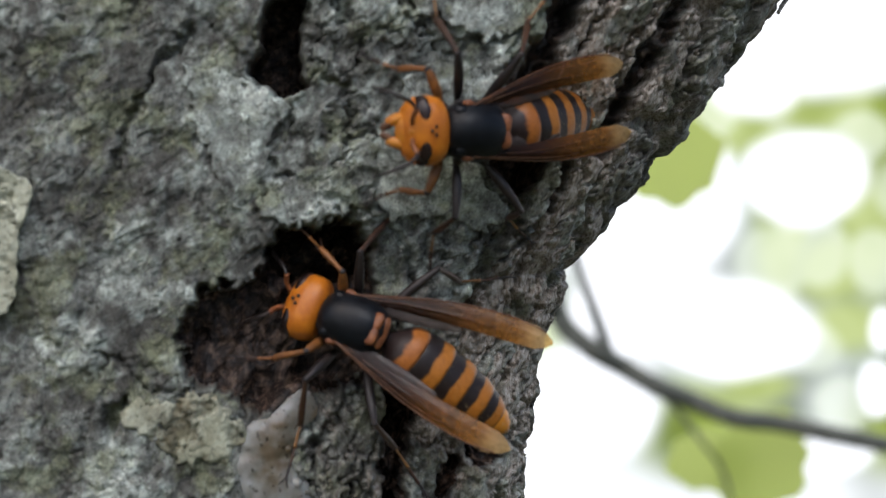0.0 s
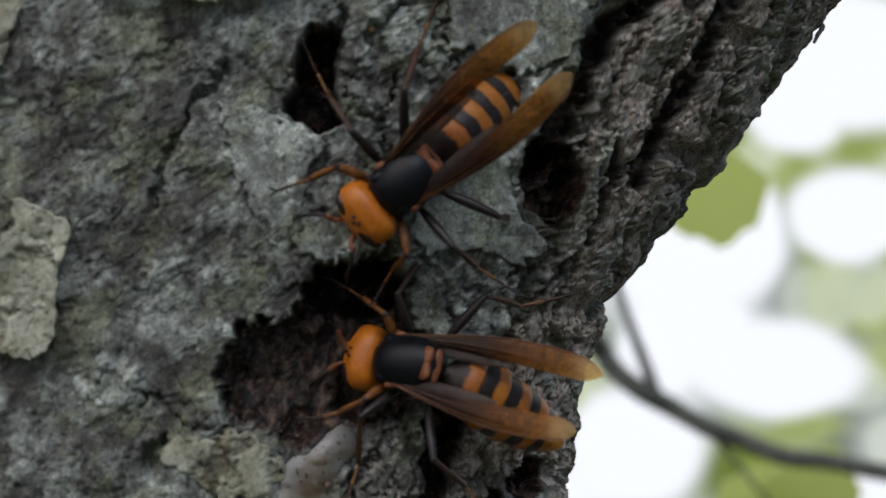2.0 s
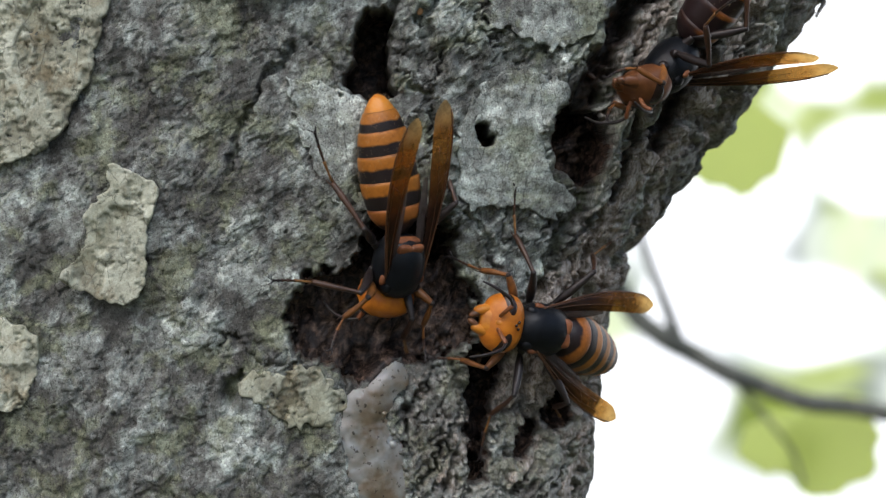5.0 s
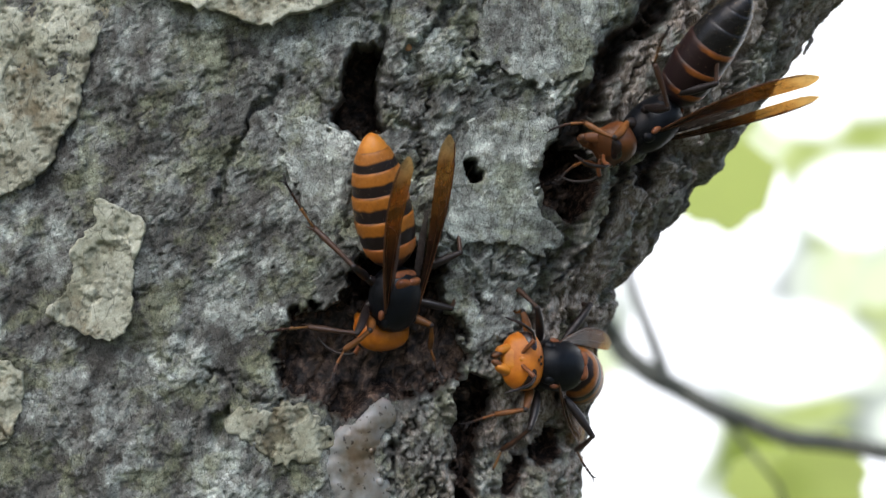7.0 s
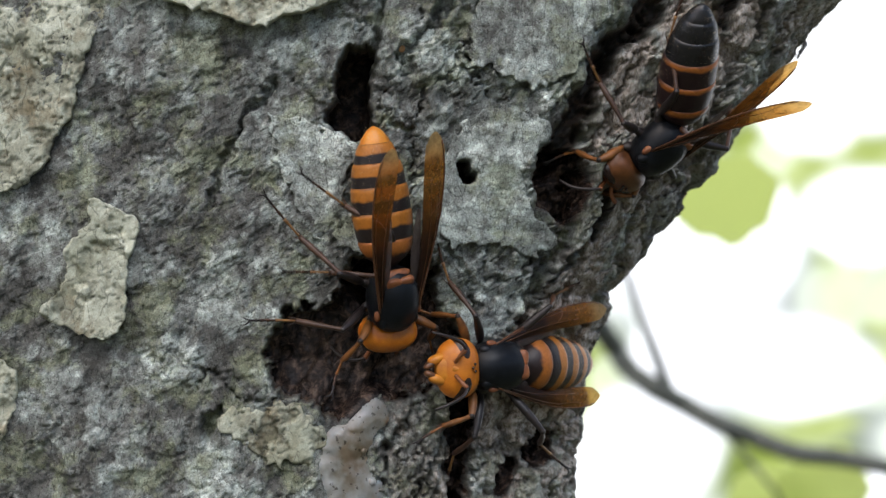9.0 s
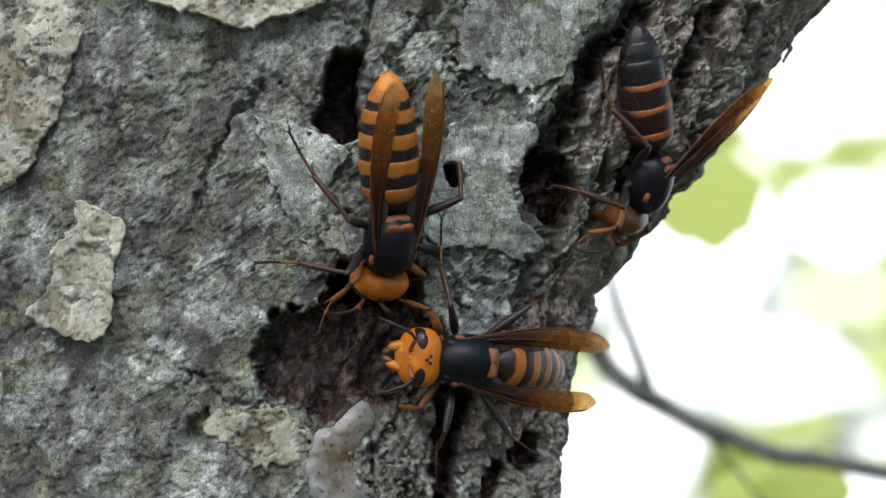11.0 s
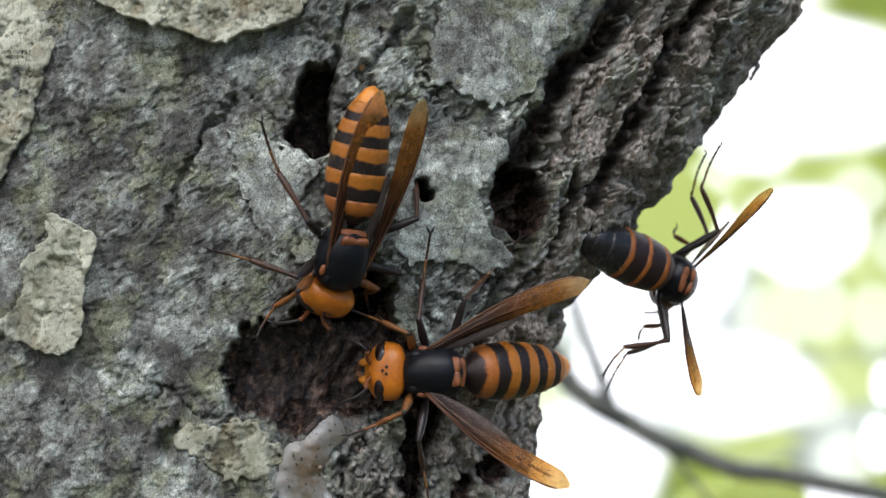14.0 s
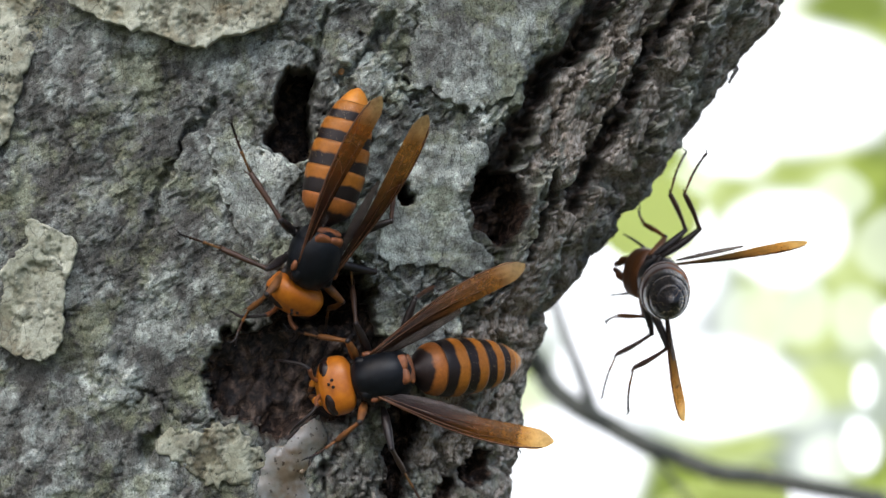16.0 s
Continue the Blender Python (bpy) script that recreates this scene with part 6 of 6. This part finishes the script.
CLIMBER = {
    "root": [
        (0, 55, -1.5, 66.3, -145.3, 61.2, -150), (3.2, 51.9, -3, 59.5, -145, 59.2, -149.3), (3.5, 42.9, -1.9, 42.1, -144.5, 53.4, -147.5),
        (4, 35.4, 1.2, 25, -170.5, 47.4, -146.2), (6.5, 37.2, 2.4, 24.5, -165.4, 37.9, -133.8), (7, 34.7, 1.1, 21.1, -163.6, 37.7, -161.4),
        (7.5, 34.5, -0.5, 21.6, -161.3, 34.9, 172.6), (8, 33.7, -1.3, 21.4, -155.6, 34.8, 171), (8.5, 36.7, 0.9, 19.6, -149, 35.9, 169.3),
        (11, 38.4, 7.1, 12.3, 159, 67.2, 135.6), (11.5, 38.4, 8.8, 10.3, 161, 66.1, 133.1), (12, 41.1, 16.9, 7.5, 161.5, 65.8, 128.9),
        (12.5, 43.7, 19.1, 5.4, -107.5, 71.9, -156.1), (13, 44, 25.7, -4.7, 93.4, 47.2, 105.9), (13.2, 44.3, 28, -7.6, 104.6, 27.9, 95.3),
        (13.5, 50.2, 29.9, -2.8, 106.9, 12.7, 74.9), (14.5, 53.4, 32, -1.5, 104, -1.4, 84.6), (15, 54.2, 32, -3, 99.2, -8.2, 87.9),
        (16, 53.5, 31.9, -1.1, 100.8, -7.5, 92.8),
    ],
    "head": [
        (0, 0, 10, 0), (3.2, 0, 10, 0), (3.5, 0, 10, 0), (4, 0, 10, 0), (6.5, 0, 10, 0), (7, 0, 10, 0), (7.5, 0, 10, 0), (8, 0, 10, 0),
        (8.5, 0, 10, 0), (11, 0, 35, 0), (11.5, 0, 35, 0), (12, 0, 35, 0), (12.5, 0, 20, 0), (13, 0, 20, 0), (13.2, 0, 20, 0), (13.5, 0, 20, 0),
        (14.5, 0, 20, 0), (15, 0, 20, 0), (16, 0, 20, 0),
    ],
    "abdomen": [
        (0, 0, 12.5, 44.5), (3.2, 0, 10.8, 45.9), (3.5, 0, 6.7, 49.3), (4, 0, -22.1, 53.6), (6.5, 0, -8.5, 52.4), (7, 0, -10.2, 49.7),
        (7.5, 0, -13.3, 47.9), (8, 0, -8.9, 48.3), (8.5, 0, -6.2, 50.1), (11, 0, -20.9, 17.5), (11.5, 0, -15.9, 17.1), (12, 0, -23.2, -3.1),
        (12.5, 0, -2.7, 33.9), (13, 0, -65.9, 5.7), (13.2, 0, -42.6, 0.2), (13.5, 0, -48, -1.9), (14.5, 0, -43.2, 1.1), (15, 0, -40.9, 3.8),
        (15.25, 0, -36, 3.4), (15.5, 0, -6, 3), (16, 0, -8, 3),
    ],
    "left": [
        (0, -75.4, -67.5, -120.8), (3.2, -61.4, -63.6, -132.9), (3.5, -46.3, -54, -144.7), (4, -55.4, -29.1, -136.5), (6.5, -50, -38.8, -129.1),
        (7, -31.3, -24.4, -139.3), (7.5, -17, -13.9, -144.2), (8, -12.8, -19.1, -145.1), (8.5, -1.1, -15.9, -150.2), (11, -11.2, -12, 135.4),
        (11.5, -16.7, -3.3, 147.2), (12, -13.4, 10.3, 114.7), (12.5, 6.6, 18, 145.9), (13, -42.6, -20.6, 126.3), (13.2, -33.5, -33.4, 124),
        (13.5, -36.2, -21.7, 149.2), (14.5, -62.7, -24.3, 147), (15, -84.7, -27.6, 153.1), (16, -88.4, -37.1, 153.1),
    ],
    "right": [
        (0, -103, -32.8, -86.2), (3.2, -95.3, -32.8, -92.2), (3.5, -88.4, -30.2, -89.2), (4, -69.2, -5, -91.6), (6.5, -64.1, -4.2, -80.4),
        (7, -48, -18.6, -126.8), (7.5, -35.3, -36.1, -142.2), (8, -28.2, -42.7, -147.7), (8.5, -15.3, -39.1, -156.7), (11, -14.6, -17.8, 149),
        (11.5, -12.3, -23.9, 149.6), (12, -6.3, -23.5, 142.8), (12.5, 26.8, -22.6, 140.6), (13, 56.5, -20.6, -126.3), (13.2, 17.5, -15.1, -127.9),
        (13.5, -6.5, -17.8, -147), (14.5, -5, -13.6, -136.8), (15, -13, 0.7, -139.8), (16, -3.2, -3.2, -139.4),
    ],
    "front_left": [
        (0, 0, -10, 14.9), (3.2, 0, -4.8, 28.4), (3.5, 0, -3.9, 20.6), (4, 0, -1.5, -8.3), (6.5, 0, -1.5, -7.1), (7, 0, -1.1, -4.1),
        (7.5, 0, -0.7, -3.7), (8, 0, -0.1, -2.8), (8.5, 0, -0.9, -4), (11, 0, -6.7, -11.5), (11.5, 0, -8.4, -15), (12, 0, -8, -11),
        (12.5, 0, 15.4, 38.2), (13, 0, 5, 40), (13.2, 0, 8, 40), (13.5, 0, 1, 40), (14.5, 0, 7.3, 40), (15, 0, 5.9, 40), (16, 0, 1.5, 40),
    ],
    "front_right": [
        (0, 0, 19, -32.5), (3.2, 0, 23.3, -29.4), (3.5, 0, 21.4, -30.8), (4, 0, 25.7, -11.7), (6.5, 0, 25.3, -13), (7, 0, 26.2, -11.5),
        (7.5, 0, 26.8, -9.1), (8, 0, 27.5, -6.9), (8.5, 0, 25.9, -11.6), (11, 0, 15.1, -29.3), (11.5, 0, 15.3, -40.7), (12, 0, 7.6, -48.6),
        (12.5, 0, 18.9, -32.6), (13, 0, 5, -40), (13.2, 0, 2, -40), (13.5, 0, 9, -40), (14.5, 0, 2.7, -40), (15, 0, 4.1, -40), (16, 0, 8.5, -40),
    ],
    "mid_left": [
        (0, 0, -22.4, 76.9), (3.2, 0, -13.3, 79.6), (3.5, 0, -8.2, 81), (4, 0, 14, 87.1), (6.5, 0, 15.7, 76.6), (7, 0, 18.5, 92.1),
        (7.5, 0, 14.7, 95.3), (8, 0, 12.4, 97.6), (8.5, 0, 20.6, 95.7), (11, 0, 32.6, 92.5), (11.5, 0, 14, 87.1), (12, 0, 14, 87.1),
        (12.5, 0, 2.8, 89.8), (13, 0, -4, 92), (13.2, 0, -1, 89), (13.5, 0, -8, 96), (14.5, 0, -1.7, 89.7), (15, 0, -3.1, 91.1), (16, 0, -7.5, 95.5),
    ],
    "mid_right": [
        (0, 0, 35.1, -89.3), (3.2, 0, 37.7, -89.6), (3.5, 0, 30.2, -88.7), (4, 0, 14, -87.1), (6.5, 0, 13, -81.1), (7, 0, 12.6, -99),
        (7.5, 0, 11.4, -103.7), (8, 0, 10.6, -106.8), (8.5, 0, 13.7, -102.7), (11, 0, 14, -87.1), (11.5, 0, 13, -92.4), (12, 0, 10.3, -100.5),
        (12.5, 0, -11.7, -93), (13, 0, 8, -80), (13.2, 0, 11, -77), (13.5, 0, 4, -84), (14.5, 0, 10.3, -77.7), (15, 0, 8.9, -79.1),
        (16, 0, 4.5, -83.5),
    ],
    "hind_left": [
        (0, 0, 3.8, 141.4), (3.2, 0, 8.4, 154.4), (3.5, 0, -1.7, 145.6), (4, 0, 12.5, 135), (6.5, 0, 12, 128.3), (7, 0, 9.5, 137.2),
        (7.5, 0, 6.8, 136.7), (8, 0, 5.1, 136.8), (8.5, 0, 9.8, 140), (11, 0, -0.1, 119), (11.5, 0, 4.2, 126.1), (12, 0, 9.5, 147.2),
        (12.5, 0, 14.4, 133.7), (13, 0, -12, 118), (13.2, 0, -15, 121), (13.5, 0, -8, 114), (14.5, 0, -14.3, 120.3), (15, 0, -12.9, 118.9),
        (16, 0, -8.5, 114.5),
    ],
    "hind_right": [
        (0, 0, 28, -148.1), (3.2, 0, 26.8, -152.7), (3.5, 0, 22.5, -152.1), (4, 0, 12.5, -135), (6.5, 0, 9.9, -130.1), (7, 0, 6.1, -142),
        (7.5, 0, 4.5, -146.5), (8, 0, 3.4, -149), (8.5, 0, 6.4, -142.9), (11, 0, 12.5, -135), (11.5, 0, 13.4, -134.8), (12, 0, 11.7, -130.5),
        (12.5, 0, -12.8, -128.8), (13, 0, 6, -128), (13.2, 0, 9, -131), (13.5, 0, 2, -124), (14.5, 0, 8.3, -130.3), (15, 0, 6.9, -128.9),
        (16, 0, 2.5, -124.5),
    ],
}

def motions():
    walk(passer, [(t, pose(x * MM, y * MM, (z + HEIGHT) * MM, rx, ry, rz)) for t, x, y, z, rx, ry, rz in PASSER])
    for limbs, rows in ((eater, EATER), (guard, GUARD), (climber, CLIMBER)):
        for key, ob in limbs.items():
            if key == "root":
                walk(ob, [(t, pose(x * MM, y * MM, (z + HEIGHT) * MM, rx, ry, rz)) for t, x, y, z, rx, ry, rz in rows[key]])
            else:
                x, y, z = (q * MM for q in ROOTS[key])
                walk(ob, [(t, pose(x, y, z, *turn)) for t, *turn in rows[key]])


motions()
